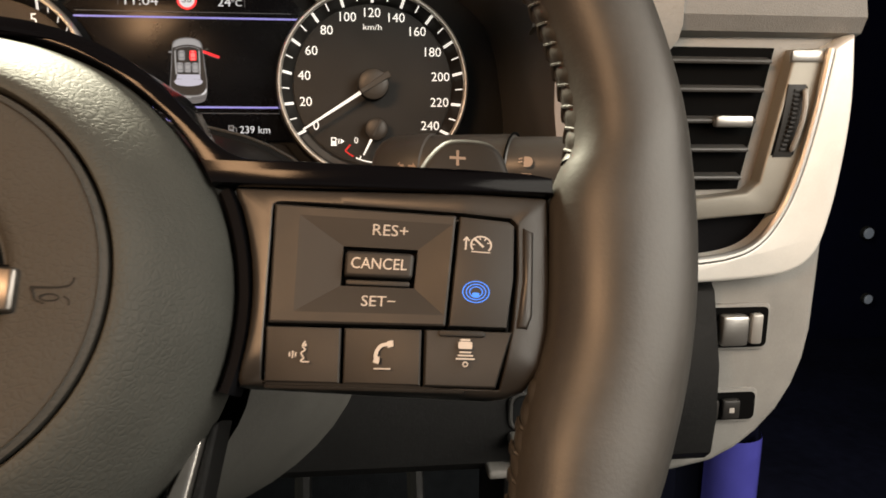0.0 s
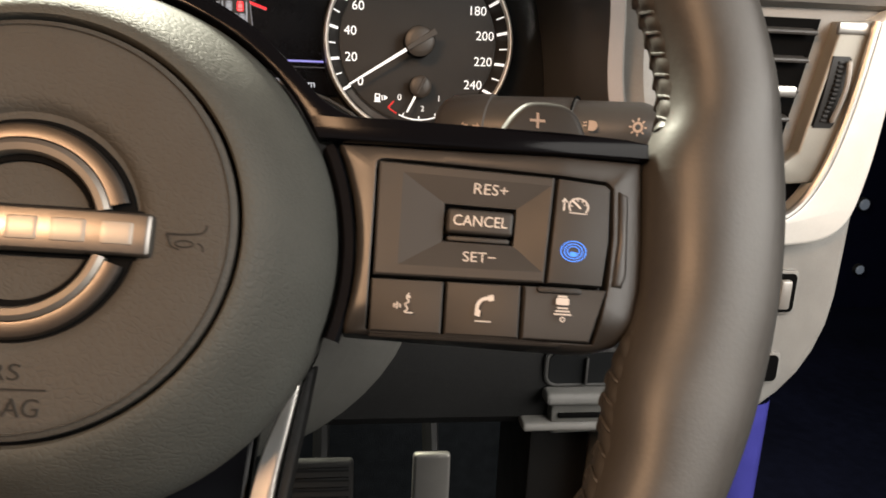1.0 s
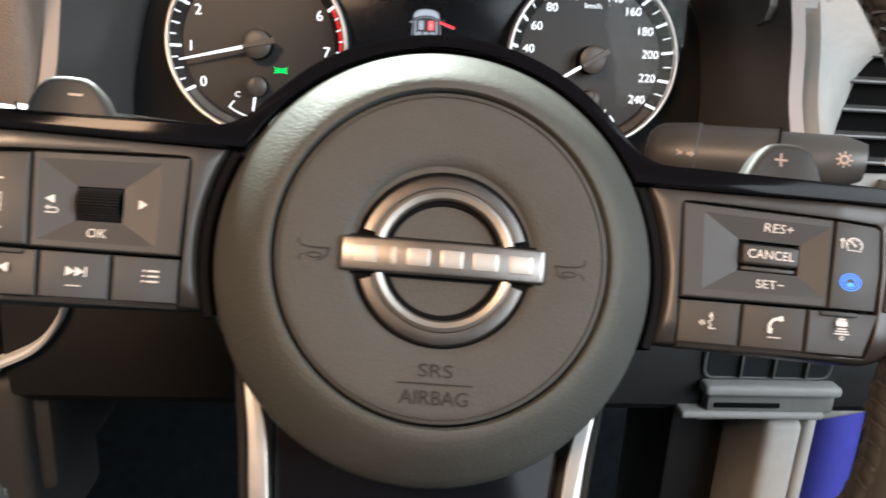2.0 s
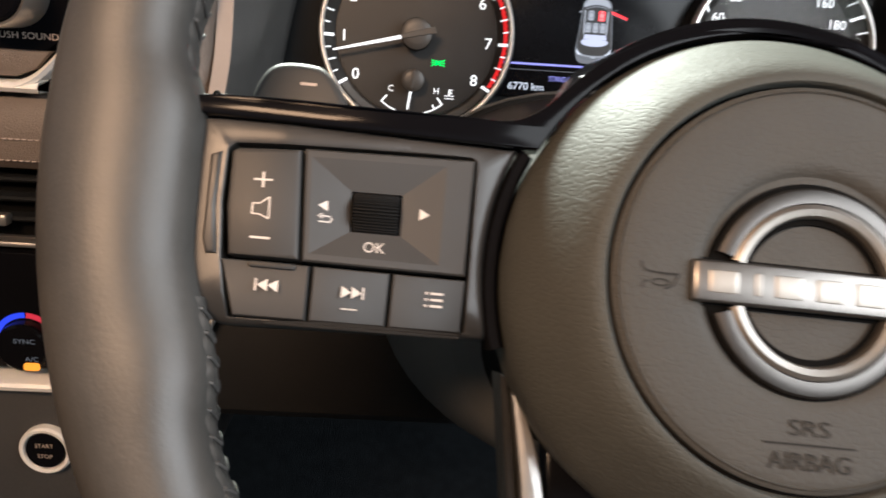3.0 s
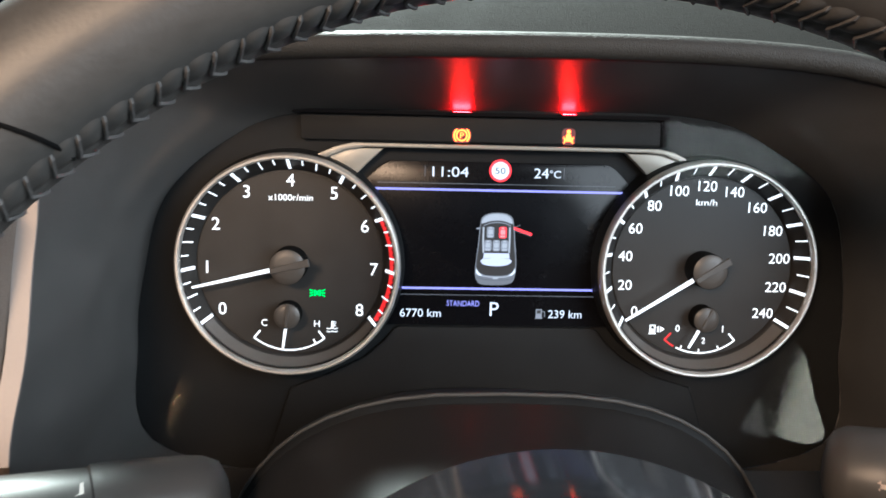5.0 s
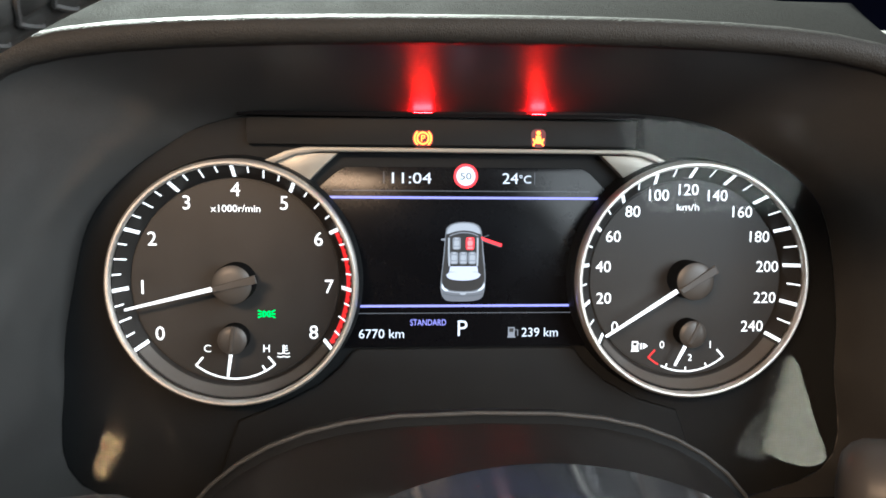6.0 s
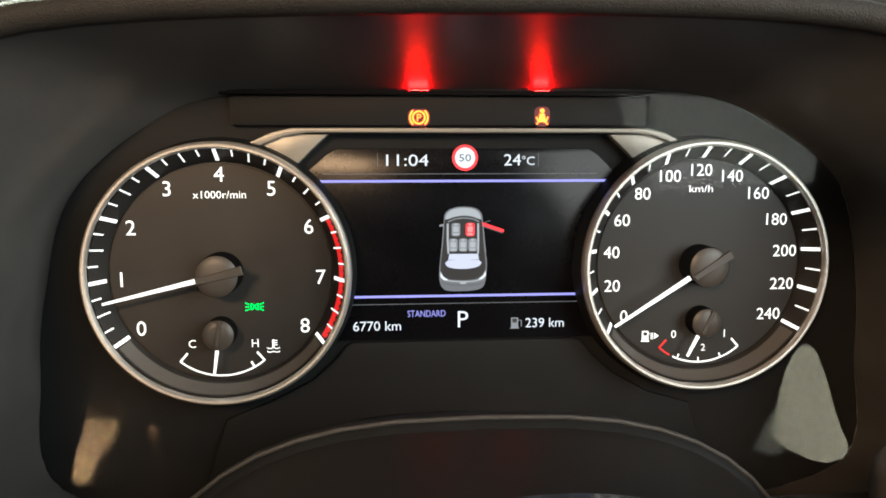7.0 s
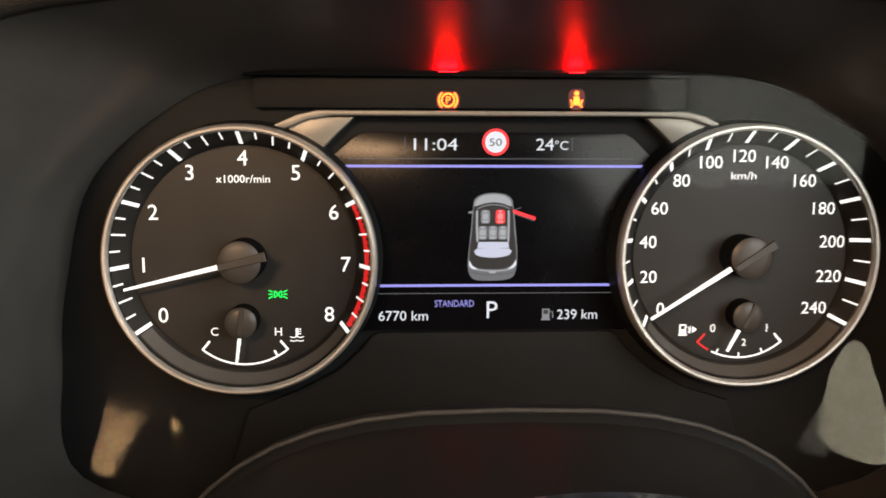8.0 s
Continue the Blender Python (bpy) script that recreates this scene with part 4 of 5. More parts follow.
# picture of the car from above on the screen
YC = YS - 0.05
car = part("car_picture", patch(smooth_line([(0.2, -5.8), (-2.2, -4.8), (-3.7, -1.9), (-4.0, 2.6), (-3.4, 9.2), (-2.7, 15.4), (-2.0, 24.0), (-1.2, 28.7), (2.2, 30.8), (6.8, 31.4), (11.5, 30.8), (14.4, 28.9), (15.4, 24.5), (16.4, 12.9), (17.1, 8.0), (17.1, 2.6), (16.3, -2.6), (14.7, -4.8), (10.8, -5.8), (5.1, -6.0)], 3, True), YS), SCREEN_BODY, screen, "grey car seen from above")
part("car_inside", patch(smooth_line([(-1.5, 25.2), (0.5, 26.2), (6.8, 27.3), (13.0, 26.2), (14.9, 25.0), (15.6, 15.4), (16.4, 8.5), (16.5, 3.6), (14.9, 0.9), (12.0, -0.7), (6.8, -1.1), (1.0, -0.7), (-2.0, 0.9), (-3.3, 3.6), (-2.9, 9.0), (-2.2, 15.9)], 2, True), YC), SCREEN_DARK, car)
part("car_bonnet", patch(smooth_line([(-1.1, 25.7), (-0.5, 28.4), (2.4, 30.3), (6.8, 30.8), (11.2, 30.3), (13.8, 28.4), (14.4, 25.7), (10.8, 27.0), (6.8, 27.5), (2.9, 27.0)], 2, True), YC - 0.02), SCREEN_PALE, car, "pale grey bonnet")
part("windscreen_line", ribbon(smooth_line([(-0.0, 24.7), (2.9, 25.9), (6.8, 26.4), (10.8, 25.9), (13.7, 24.7)], 3), 0.45, YC - 0.04), SCREEN_GREY, car)
for pts in ([(-0.2, 24.0), (-0.2, 16.6), (0.1, 10.7)], [(13.2, 24.0), (13.3, 16.6), (13.2, 10.7)]):
    part("roof_rail", ribbon(pts, 0.85, YC - 0.05), SCREEN_PALE, car)
for pts in ([(-2.0, 23.3), (-2.4, 16.6), (-2.9, 11.7)], [(15.4, 23.3), (16.0, 16.6), (16.6, 11.2)]):
    part("car_side_line", ribbon(pts, 0.3, YC - 0.05), SCREEN_GREY, car)
part("parcel_shelf", patch([(0.5, 10.6), (13.2, 10.6), (13.6, 8.0), (-0.0, 8.0)], YC - 0.1), SCREEN_LAVENDER, car)
part("roof_panel", patch(smooth_line([(-0.0, 7.8), (13.6, 7.8), (13.9, 5.3), (10.5, 4.2), (6.8, 3.9), (2.4, 4.2), (-0.7, 5.3)], 2, True), YC - 0.1), SCREEN_LAVENDER, car, "pale lavender roof panel")
part("rear_window", patch(smooth_line([(-1.2, 4.6), (2.4, 3.4), (6.8, 3.2), (11.0, 3.4), (14.4, 4.6), (15.2, 1.6), (12.2, -0.3), (6.8, -0.7), (1.0, -0.3), (-2.0, 1.4)], 2, True), YC - 0.1), SCREEN_DARK, car)
part("tail_line", ribbon(smooth_line([(-3.4, 0.4), (-1.0, -1.0), (2.9, -1.6), (6.8, -1.8), (11.2, -1.6), (14.4, -0.9), (16.7, 0.9)], 3), 0.5, YC - 0.12), SCREEN_PALE, car)
for pts in ([(-3.4, 2.8), (-2.2, 0.6), (-0.0, -1.0), (-2.0, -1.0), (-3.4, 0.6)], [(16.6, 3.1), (15.5, 0.9), (13.2, -0.9), (15.4, -0.6), (16.7, 1.1)]):
    part("tail_lamp", patch(pts, YC - 0.13), SCREEN_WHITE, car)
part("bumper_line", ribbon(smooth_line([(-2.9, -2.1), (1.5, -3.1), (6.8, -3.3), (12.5, -3.1), (16.1, -2.1)], 3), 0.4, YC - 0.12), SCREEN_DIM, car)
part("boot_plate", patch([(4.9, -1.7), (8.3, -1.7), (7.8, -2.8), (5.4, -2.8)], YC - 0.14), SCREEN_PALE, car)
for x, z, hot in ((3.4, 21.3, 0), (9.7, 21.3, 1), (2.3, 14.5, 0), (6.6, 14.5, 0), (10.8, 14.5, 0)):
    seat = part("seat_picture", patch(rounded(x - 1.9, x + 1.9, z - 2.85, z + 2.85, 0.9, 3), YC - 0.1), LAMP_RED if hot else SCREEN_GREY, car)
    bm = patch(rounded(x - 1.2, x + 1.2, z - 1.1, z + 1.4, 0.5, 2), YC - 0.14)
    patch(rounded(x - 0.8, x + 0.8, z + 1.8, z + 2.7, 0.4, 2), YC - 0.14, bm)
    patch(rounded(x - 1.3, x + 1.3, z - 2.5, z - 1.5, 0.4, 2), YC - 0.14, bm)
    part("seat_cushion", bm, SEAT_PINK if hot else SCREEN_PALE, seat)
part("open_door_picture", patch([(14.9, 24.5), (24.8, 21.1), (24.4, 19.8), (14.7, 23.1)], YS), LAMP_RED, car, "red open door mark")
part("door_edge", ribbon([(15.4, 22.5), (24.2, 19.5)], 0.3, YS), SCREEN_DIM, car)
part("mirror_picture", patch([(-2.0, 23.8), (-3.7, 23.5), (-3.9, 22.7), (-2.2, 22.7)], YS), SCREEN_GREY, car)
part("mirror_picture", ribbon([(15.9, 24.3), (18.6, 25.2)], 0.35, YS), SCREEN_DIM, car)

# silver brow over the screen, telltale strip above it
bm = prism([(-84.5, 58.6), (-74.0, 63.2), (-66, 65.0), (86, 65.0), (94, 63.2), (103.5, 58.6), (99, 58.2), (88.5, 62.0), (80, 63.0), (-60, 63.0), (-70, 61.4), (-79, 57.6)], -3.0, 4.0, 0.7, 2)
part("brow_trim", bm, CHEEK, cluster, "slim silver brow trim")
for s, c in ((-1, -71.0), (1, 90.0)):
    pts = [(c + s * 9, 58.0), (c - s * 2, 62.4), (c - s * 20, 62.4), (c - s * 13, 56.0), (c - s * 4, 47.0), (c + s * 3, 52.0)]
    part("brow_gusset", prism(pts if s < 0 else pts[::-1], -0.6, 4.0, 0.6), CHEEK, cluster, "silver gusset beside the screen")
strip = part("telltale_strip", prism(rounded(-92, 87, 66.2, 78.2, 1.5, 3), 1.5, 5.0, 0.4), STRIP_GLASS, cluster, "dark telltale strip")
part("strip_frame", prism([(-96, 79), (88, 79), (88, 66), (91, 66), (91, 81), (-96, 81)], 0.5, 5.0, 0.4), STRIP_BLACK, cluster)
bm = bmesh.new()   # parking brake sign
ribbon(arc(-12.6, 69.6, 2.6, 0, 360, 24), 0.7, 1.3, bm)
ribbon(arc(-12.6, 69.6, 3.8, 130, 230, 10), 0.7, 1.3, bm)
ribbon(arc(-12.6, 69.6, 3.8, -50, 50, 10), 0.7, 1.3, bm)
lettering("P", 3.0, -12.5, 69.6, 1.28, bm=bm)
# red halo of each telltale drawn as a dim glowing patch
part("telltale_halo", patch(rounded(-17.4, -7.8, 65.9, 73.2, 2.6, 5), 1.42), HALO_RED, strip, "red glow painted round the brake sign")
part("brake_telltale", bm, LAMP_AMBER, strip, "lit parking brake telltale")
bm = bmesh.new()   # belt sign
disc(40.8, 72.6, 1.0, 1.3, 14, bm)
patch([(39.9, 71.4), (41.7, 71.4), (42.3, 69.4), (42.0, 67.8), (39.6, 67.8), (39.3, 69.4)], 1.3, bm)
ribbon([(38.3, 70.0), (39.2, 68.0), (38.4, 66.8)], 0.6, 1.28, bm)
ribbon([(43.3, 70.0), (42.4, 68.0), (43.2, 66.8)], 0.6, 1.28, bm)
ribbon([(39.6, 71.2), (42.4, 67.4)], 0.5, 1.26, bm)
part("telltale_halo", patch(rounded(37.4, 44.2, 65.9, 74.4, 2.4, 5), 1.42), HALO_RED, strip, "red glow painted round the belt sign")
part("belt_telltale", bm, LAMP_AMBER, strip, "lit seat belt telltale")
# thin glowing slivers added above the strip to redden the hood lining
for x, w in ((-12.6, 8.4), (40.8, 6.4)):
    part("spill_helper", prism(rounded(x - w / 2, x + w / 2, 80.95, 81.12, 0.03, 1), 1.2, 4.4), SPILL_RED, strip)

# back plate behind dials and screen
back = smooth_line([(-176, -40), (-171, 0), (-160, 36), (-130, 64), (-92, 79), (0, 82), (106, 81), (150, 64), (180, 40), (190, 0), (192, -40), (188, -92), (100, -112), (8, -112), (-90, -112), (-170, -92)], 5, True)
part("back_plate", prism(back, 5.5, 9.0), BACKING, cluster, "black cluster back plate")
for c in (TACH, SPEED):
    part("dial_pod", lathe([(55.7, -7.0), (56.2, -5.0), (56.9, -1.0), (57.4, 5.6)], 128, *c), BACKING, cluster)
part("lower_panel", prism([(-112, -104), (-98, -62), (-78, -54), (-60, -45), (-50, -36), (-45, -29.6), (-42, -28.4), (58, -28.4), (61, -29.6), (66, -36), (76, -45), (92, -54), (112, -60), (128, -104)][::-1], 3.4, 6.0, 1.3, 3), BACKING, cluster, "black panel below the screen")

# clear cover over the whole cluster: upright in the middle, its foot swept towards the driver
edge = smooth_line([(-170, -40), (-165, 0), (-154, 34), (-126, 60), (-90, 75), (0, 78), (104, 77), (146, 60), (174, 37), (184, 0), (186, -40), (181, -84), (100, -86), (8, -86), (-90, -86), (-163, -84)], 5, True)


def cover_y(x, z):
    low = max(0.0, -28.0 - z)
    return -17.0 - 0.12 * (0.0055 * min(low, 32.0) ** 2 + 0.352 * max(0.0, low - 32.0)) + 0.00006 * (x - 8) ** 2


rows = []
for k in np.linspace(0.0, 1.0, 14):
    rows.append([(8 + (x - 8) * k, cover_y(8 + (x - 8) * k, -10 + (z + 10) * k), -10 + (z + 10) * k) for x, z in edge])
cover = part("clear_cover", loft(rows[1:], closed=True), COVER, cluster, "clear plastic cluster cover")
cover.visible_shadow = False
# facets added in the cover's lower corners, angled and tinted to stage its reflections: a flank, a main plane and a
# rounded outer edge
for s, c, skin in ((1, 0.0, REFLECTION_GLOSS), (-1, 16.0, REFLECTION_DIM)):
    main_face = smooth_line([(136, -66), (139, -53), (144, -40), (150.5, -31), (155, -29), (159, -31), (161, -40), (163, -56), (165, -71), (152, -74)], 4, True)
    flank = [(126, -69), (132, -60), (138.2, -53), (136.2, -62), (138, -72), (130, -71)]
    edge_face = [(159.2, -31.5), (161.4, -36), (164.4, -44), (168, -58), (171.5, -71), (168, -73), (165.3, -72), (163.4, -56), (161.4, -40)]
    for nm, pts, lean in (("reflection_facet", main_face, 0.0), ("facet_flank", flank, 0.06), ("facet_edge", edge_face, -0.12)):
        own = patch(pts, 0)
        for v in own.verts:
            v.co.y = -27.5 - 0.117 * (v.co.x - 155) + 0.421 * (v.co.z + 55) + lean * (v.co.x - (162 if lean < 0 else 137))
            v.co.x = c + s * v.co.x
        corner = part(nm, own, skin if lean == 0.0 else REFLECTION_DIM, cover)
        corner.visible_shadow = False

# ---- binnacle round the cluster ----
CL_MM = Matrix.Translation((0, 274.7, 705.2)) @ Euler((radians(-5.53), 0, 0)).to_matrix().to_4x4()
LIP = [(-180, 157, 664), (-179, 175, 700), (-180, 193, 740), (-177, 210, 778), (-142, 222, 804), (0, 226, 812), (140, 222, 808), (192, 210, 783), (199, 193, 742), (196, 175, 700), (194.5, 157, 664), (182, 150, 630), (95, 150, 600), (4, 150, 596), (-85, 150, 600), (-172, 150, 630)]
BACK = [(-176, -40), (-171, 0), (-160, 36), (-130, 64), (-92, 79), (0, 82), (106, 81), (150, 64), (180, 40), (190, 0), (192, -40), (188, -92), (100, -112), (8, -112), (-90, -112), (-170, -92)]
lip = smooth_line(LIP, 6, True)
inner_edge = [tuple(CL_MM @ Vector((u, 5.0, v))) for u, v in smooth_line(BACK, 6, True)]
binnacle = thing("cluster_binnacle", pose(0, 0.16, 0.60), "black cluster hood with a rolled upper lip", "dashboard")
mid = [tuple(0.5 * np.array(p) + 0.5 * np.array(q) + np.array((0, 0, 1.5))) for p, q in zip(lip, inner_edge)]
part("hood_lining", loft([lip, mid, inner_edge], closed=True), HOOD_PLASTIC, binnacle, "semi-gloss black hood lining", at="world")
top = [p for p in lip[:61]]
part("hood_lip", tube([(p[0] * 1.012, p[1], p[2] + 5) for p in top[14:47]], [3.0, 4.0, 5.0] + [5.5] * 27 + [5.0, 4.0, 3.0], 12), LIP_GREY, binnacle, "dark grey rolled hood lip", at="world")
for s, seq in ((-1, lip[0:17]), (1, lip[60:43:-1])):
    rows = [[(p[0] + dx * s, p[1] + dy, p[2]) for dx, dy in ((0.0, -1.2), (7.0, -2.0), (7.6, 4.0), (0.0, 4.0))] for p in seq]
    part("frame_strip", loft(rows, closed=True, caps=True), STRIP_ROSE, binnacle, "slim pinkish grey frame strip", at="world")
# upper dash behind and beside the hood
outer_a = [(p[0] * 1.03, p[1] + 4, p[2] + 10) for p in top[10:51]]
outer_b = [(p[0] * 1.10, p[1] + 60, p[2] + 30) for p in top[10:51]]
outer_c = [(p[0] * 1.35, 420, 858) for p in top[10:51]]
outer_d = [(p[0] * 2.0, 800, 884) for p in top[10:51]]
part("hood_top", loft([outer_a, outer_b, outer_c, outer_d]), HOOD_SOFT, binnacle, "dark grey soft dash top", at="world")

# ---- column cover ----
column = thing("steering_column", pose(0, 0.16, 0.594), "black and grey moulded steering column cover", "column cover")


THROAT = material("glossy_black_collar", (0.011, 0.0105, 0.0102), 0.34, vary=0.1, spec=0.25)


def column_section(y, k, zc, n=48):
    out = []
    for i in range(n):
        t = 2 * math.pi * i / n
        c, s = math.cos(t), math.sin(t)
        e = 2 / 2.8 if s > 0 else 2 / 1.8
        out.append((-1 + 106 * k * math.copysign(abs(c) ** e, c), y, zc + (102 if s > 0 else 89) * k * math.copysign(abs(s) ** e, s)))
    return out


rows = [column_section(70, 0.62, 612), column_section(78, 0.72, 611), column_section(110, 0.84, 602), column_section(148, 0.965, 593), column_section(153.5, 0.982, 592), column_section(155, 0.992, 592), column_section(157, 1.0, 592), column_section(162, 0.995, 592), column_section(168, 0.97, 592), column_section(210, 0.92, 578), column_section(300, 0.9, 540)]
upper = loft([r[:25] for r in rows[4:]])
throat = loft([r[:25] for r in rows[:5]])
lower = loft([r[24:] + r[:1] for r in rows])
part("upper_cover", upper, BACKING, column, "black upper column cover", at="world")
# paler tube stands in for the highlight along the cover's edge
part("edge_highlight", tube([(x, y - 0.3, z) for x, y, z in column_section(157, 1.002, 592)[:25]], 0.7, 8), COLUMN_GREY, column, "thin tube drawn as highlight on the column cover's edge", at="world")
part("throat_cover", throat, THROAT, column, "glossy black collar behind the wheel", at="world")
part("lower_cover", lower, COVER_GREY, column, "grey lower column cover", at="world")

# ---- stalks ----
STALK = material("satin_charcoal_stalk", (0.052, 0.049, 0.046), 0.42, grain=(2500, 0.00003), vary=0.08)


def stalk(side, label, lift, group="column stalks"):
    s = side
    st = thing("column_stalk", pose(0.10 * s, 0.12, 0.675), label, "stalk", group)
    # flat collar near the column, then a round switch barrel and the tip
    ax = [(98, 140, 0), (99.5, 138, 0), (103, 135, 0), (108, 131.5, 0), (128, 120, 1), (133, 117, 1.2), (133.6, 116.7, 1.2), (165, 99, 3), (166, 98.5, 3), (190, 85, 5), (199, 80, 6)]
    if s > 0:
        ax = [(x + max(0.0, 13.5 - 0.37 * (x - 98)), y, z) for x, y, z in ax]
    ax = [(x, 150 - 0.45 * (x - 98) if s > 0 else y, 674 + z if s > 0 else 666 + z * lift) for x, y, z in ax]
    rr = [(4, 5), (9, 10.5), (12.4, 13.4), (14.5, 15.2), (15.2, 15.8), (15.2, 15.8), (14.4, 15.0), (14.2, 14.6), (13.2, 13.6), (12.4, 12.4), (8.5, 8.5)]
    rows = []
    for (x, y, z), (ry, rz) in zip(ax, rr):
        rows.append([(s * (x + 0.5 * ry * math.cos(t)), y + ry * math.cos(t), z + rz * math.sin(t)) for t in np.linspace(0, 2 * math.pi, 24, endpoint=False)])
    body = part("stalk_body", loft(rows, closed=True, caps=True), STALK, st, at="world")
    ys, zs = ax[7][1], ax[7][2]
    seam = [(s * (165.5 + 0.5 * 14.8 * math.cos(t)), ys + 14.8 * math.cos(t), zs + 15.0 * math.sin(t)) for t in np.linspace(0, 2 * math.pi, 25)]
    part("barrel_joint", tube(seam, 0.5, 6), GAP, st, at="world")
    return st


def stalk_print(st, side, items, z0=674.5, rise=0.04, y1=149.0, slant=0.45):
    """Printed signs on the stalk's front: (outline or line points about the sign's middle, width, place along the stalk, height)."""
    signs = {}
    for pts, w, along, up in items:
        bm = signs.setdefault((along, up), bmesh.new())
        flat = bmesh.new()
        if w:
            ribbon(pts, w, 0, flat)
        else:
            patch(pts, 0, flat)
        x0 = 100 + along
        y0 = y1 - slant * along
        for v in flat.verts:
            px, pz = v.co.x, v.co.z + up
            k = math.sqrt(max(0.0, 1 - min(1.0, (pz / 15.8) ** 2)))
            v.co = (side * (x0 + 0.83 * px * side) - 0.42 * side * 15.4 * k, y0 - 0.56 * px * side - 15.7 * k, z0 + rise * along + pz)
        join(bm, flat)
    for bm in signs.values():
        part("stalk_print", bm, PRINT if side < 0 else PRINT_DIM, st, at="world")


def ring(r, n=14):
    return arc(0, 0, r, 0, 360, n)


right_stalk = stalk(1, "dark lighting stalk with printed signs, behind the wheel", 1.0)
arrow = [(-2.2, 0.0), (-0.4, 1.8), (-0.4, 0.8), (1.6, 0.8), (1.6, -0.8), (-0.4, -0.8), (-0.4, -1.8)]
items = [([(x - 2.6, z) for x, z in arrow], 0, 28, 2.8), ([(-x + 2.6, z) for x, z in arrow], 0, 28, 2.8), (ring(1.6), 1.0, 89, 4.8)]
for k in range(8):
    a = radians(45 * k)
    items.append(([(2.3 * math.cos(a), 2.3 * math.sin(a)), (3.4 * math.cos(a), 3.4 * math.sin(a))], 0.7, 89, 4.8))
items += [([(-1.8, 1.4), (-1.8, -1.4), (1.8, -1.0), (1.8, 1.0)], 0, 105, 4.8), ([(x, z) for x, z in arc(0.4, 0, 1.9, -90, 90, 8)] + [(-1.4, 1.9), (-1.4, -1.9)], 0, 73, 4.8), ([(-3.6, 0.9), (-2.0, 1.2)], 0.5, 73, 4.8), ([(-3.6, -0.3), (-2.0, 0.0)], 0.5, 73, 4.8), ([(-2, 0), (2, 0)], 1.3, 73, -0.2)]
stalk_print(right_stalk, 1, items)
left_stalk = stalk(-1, "dark wiper stalk with printed signs, behind the wheel", 3.4)
items = [([(-3.2, 1.8), (-1.5, 2.6), (1.5, 2.6), (3.2, 1.8), (0.6, -2.6), (-0.6, -2.6)], 0, 22, 1.0)]
for k, w in enumerate((2.4, 4.4, 4.8, 4.8, 4.8)):
    items.append(([(-w / 2, 0), (w / 2, 0)], 1.3, 10, 7.0 - 2.9 * k))
items += [([(0, 7.5), (0, -6)], 0.5, 4, 0), ([(-2, 0), (2, 0)], 2.0, 36, 6.5), ([(-2, 0), (2, 0)], 1.4, 36, 2.5), ([(-3, 0), (3, 0)], 1.6, 66, 2.0), ([(-3, 0), (3, 0)], 1.6, 66, -2.0)]
items += [([(-1.5, 0), (1.5, 0)], 1.5, a, 14.6) for a in (31, 36, 41, 46)]
stalk_print(left_stalk, -1, items, 666.0, 0.10, 136.0, 0.585)

SWEEP = material("bright_silver_paint", (0.86, 0.84, 0.79), 0.36, metal=0.2, vary=0.05)

# ---- driver's side dash: fascia, vent, silver trim, switches ----
fascia = thing("dash_fascia", pose(0.28, 0.22, 0.50), "grey moulded dash end with air vent and switches", "dashboard")
pts = [(197, 736), (362, 739), (368, 690), (368, 640), (367.5, 600), (367, 572), (364.5, 554), (359, 537), (351, 522), (340, 509), (327, 498), (312, 490), (288, 485), (197, 483)]
part("fascia_panel", prism(pts[::-1], 214, 330, 5, 3), GREY_PLASTIC, fascia, "grey moulded fascia", at="world")
bm = bmesh.new()
rows = []
for x in np.linspace(192, 372, 12):
    q = (x - 192) / 180
    rows.append([(x, 218, 737), (x, 209, 740), (x, 205, 748), (x, 208, 760), (x, 224, 786 - 6 * q), (x, 300, 826 - 4 * q), (x, 800, 896 - 6 * q)])
part("dash_pad", loft(rows, bm=bm), GREY_SOFT, fascia, "pale grey soft dash pad", at="world")

# grooved cheek between the cluster's frame strip and the vent
rows = []
for x, y, z in [(194, 146, 600), (194, 151, 635)] + list(lip[60:43:-1]):
    a = x + 7.6
    w = min(max((z - 712) / 28, 0.0), 1.0)
    b = (min(247 + 0.2 * (z - 675), 255) + 14 * w * w * (3 - 2 * w), 212.2 - 10 * w)
    b = (b[0], max(b[1], y + 3.0))
    rows.append([(a - 2.0, y + 12, z), (a + 2.0, y + 17, z), (a + 7.0, y + 16.5, z), (a + 11.0, y + 11, z), (a + 14.0, y + 8.5, z), (a + 19.0, y + 9, z)])
    rows[-1] += [(a + 19 + (b[0] - a - 19) * k, y + 9 + (b[1] - y - 9) * k ** 1.15, z) for k in (0.25, 0.5, 0.75, 0.94)] + [(b[0], b[1], z), (b[0] + 0.6, b[1] + 1.2, z), (b[0] + 0.6, b[1] + 8, z)]
part("vent_pillar", loft(rows), GREY_PLASTIC, fascia, "pale grey grooved cheek between cluster and vent", at="world")

# flat plate painted black in place of the shaded vent cavity
vent = part("vent_dark_plate", prism([(243, 655), (312, 656), (326, 732), (243, 732)], 213.2, 214.6), GAP, fascia, "flat black plate for the vent's shaded inside", at="world")
for k, z in enumerate((724.4, 709.7, 693.4, 678.0, 662.8)):
    x1 = 312 + (z - 656) * 14 / 76 - 3
    rows = [[(x, 206.5, z), (x, 207, z + 1.0), (x, 213, z + 2.6), (x, 213, z + 1.4), (x, 207, z - 1.0)] for x in (243, x1)]
    part("vent_slat", loft(rows, closed=True, caps=True), HOOD_PLASTIC, fascia, at="world")
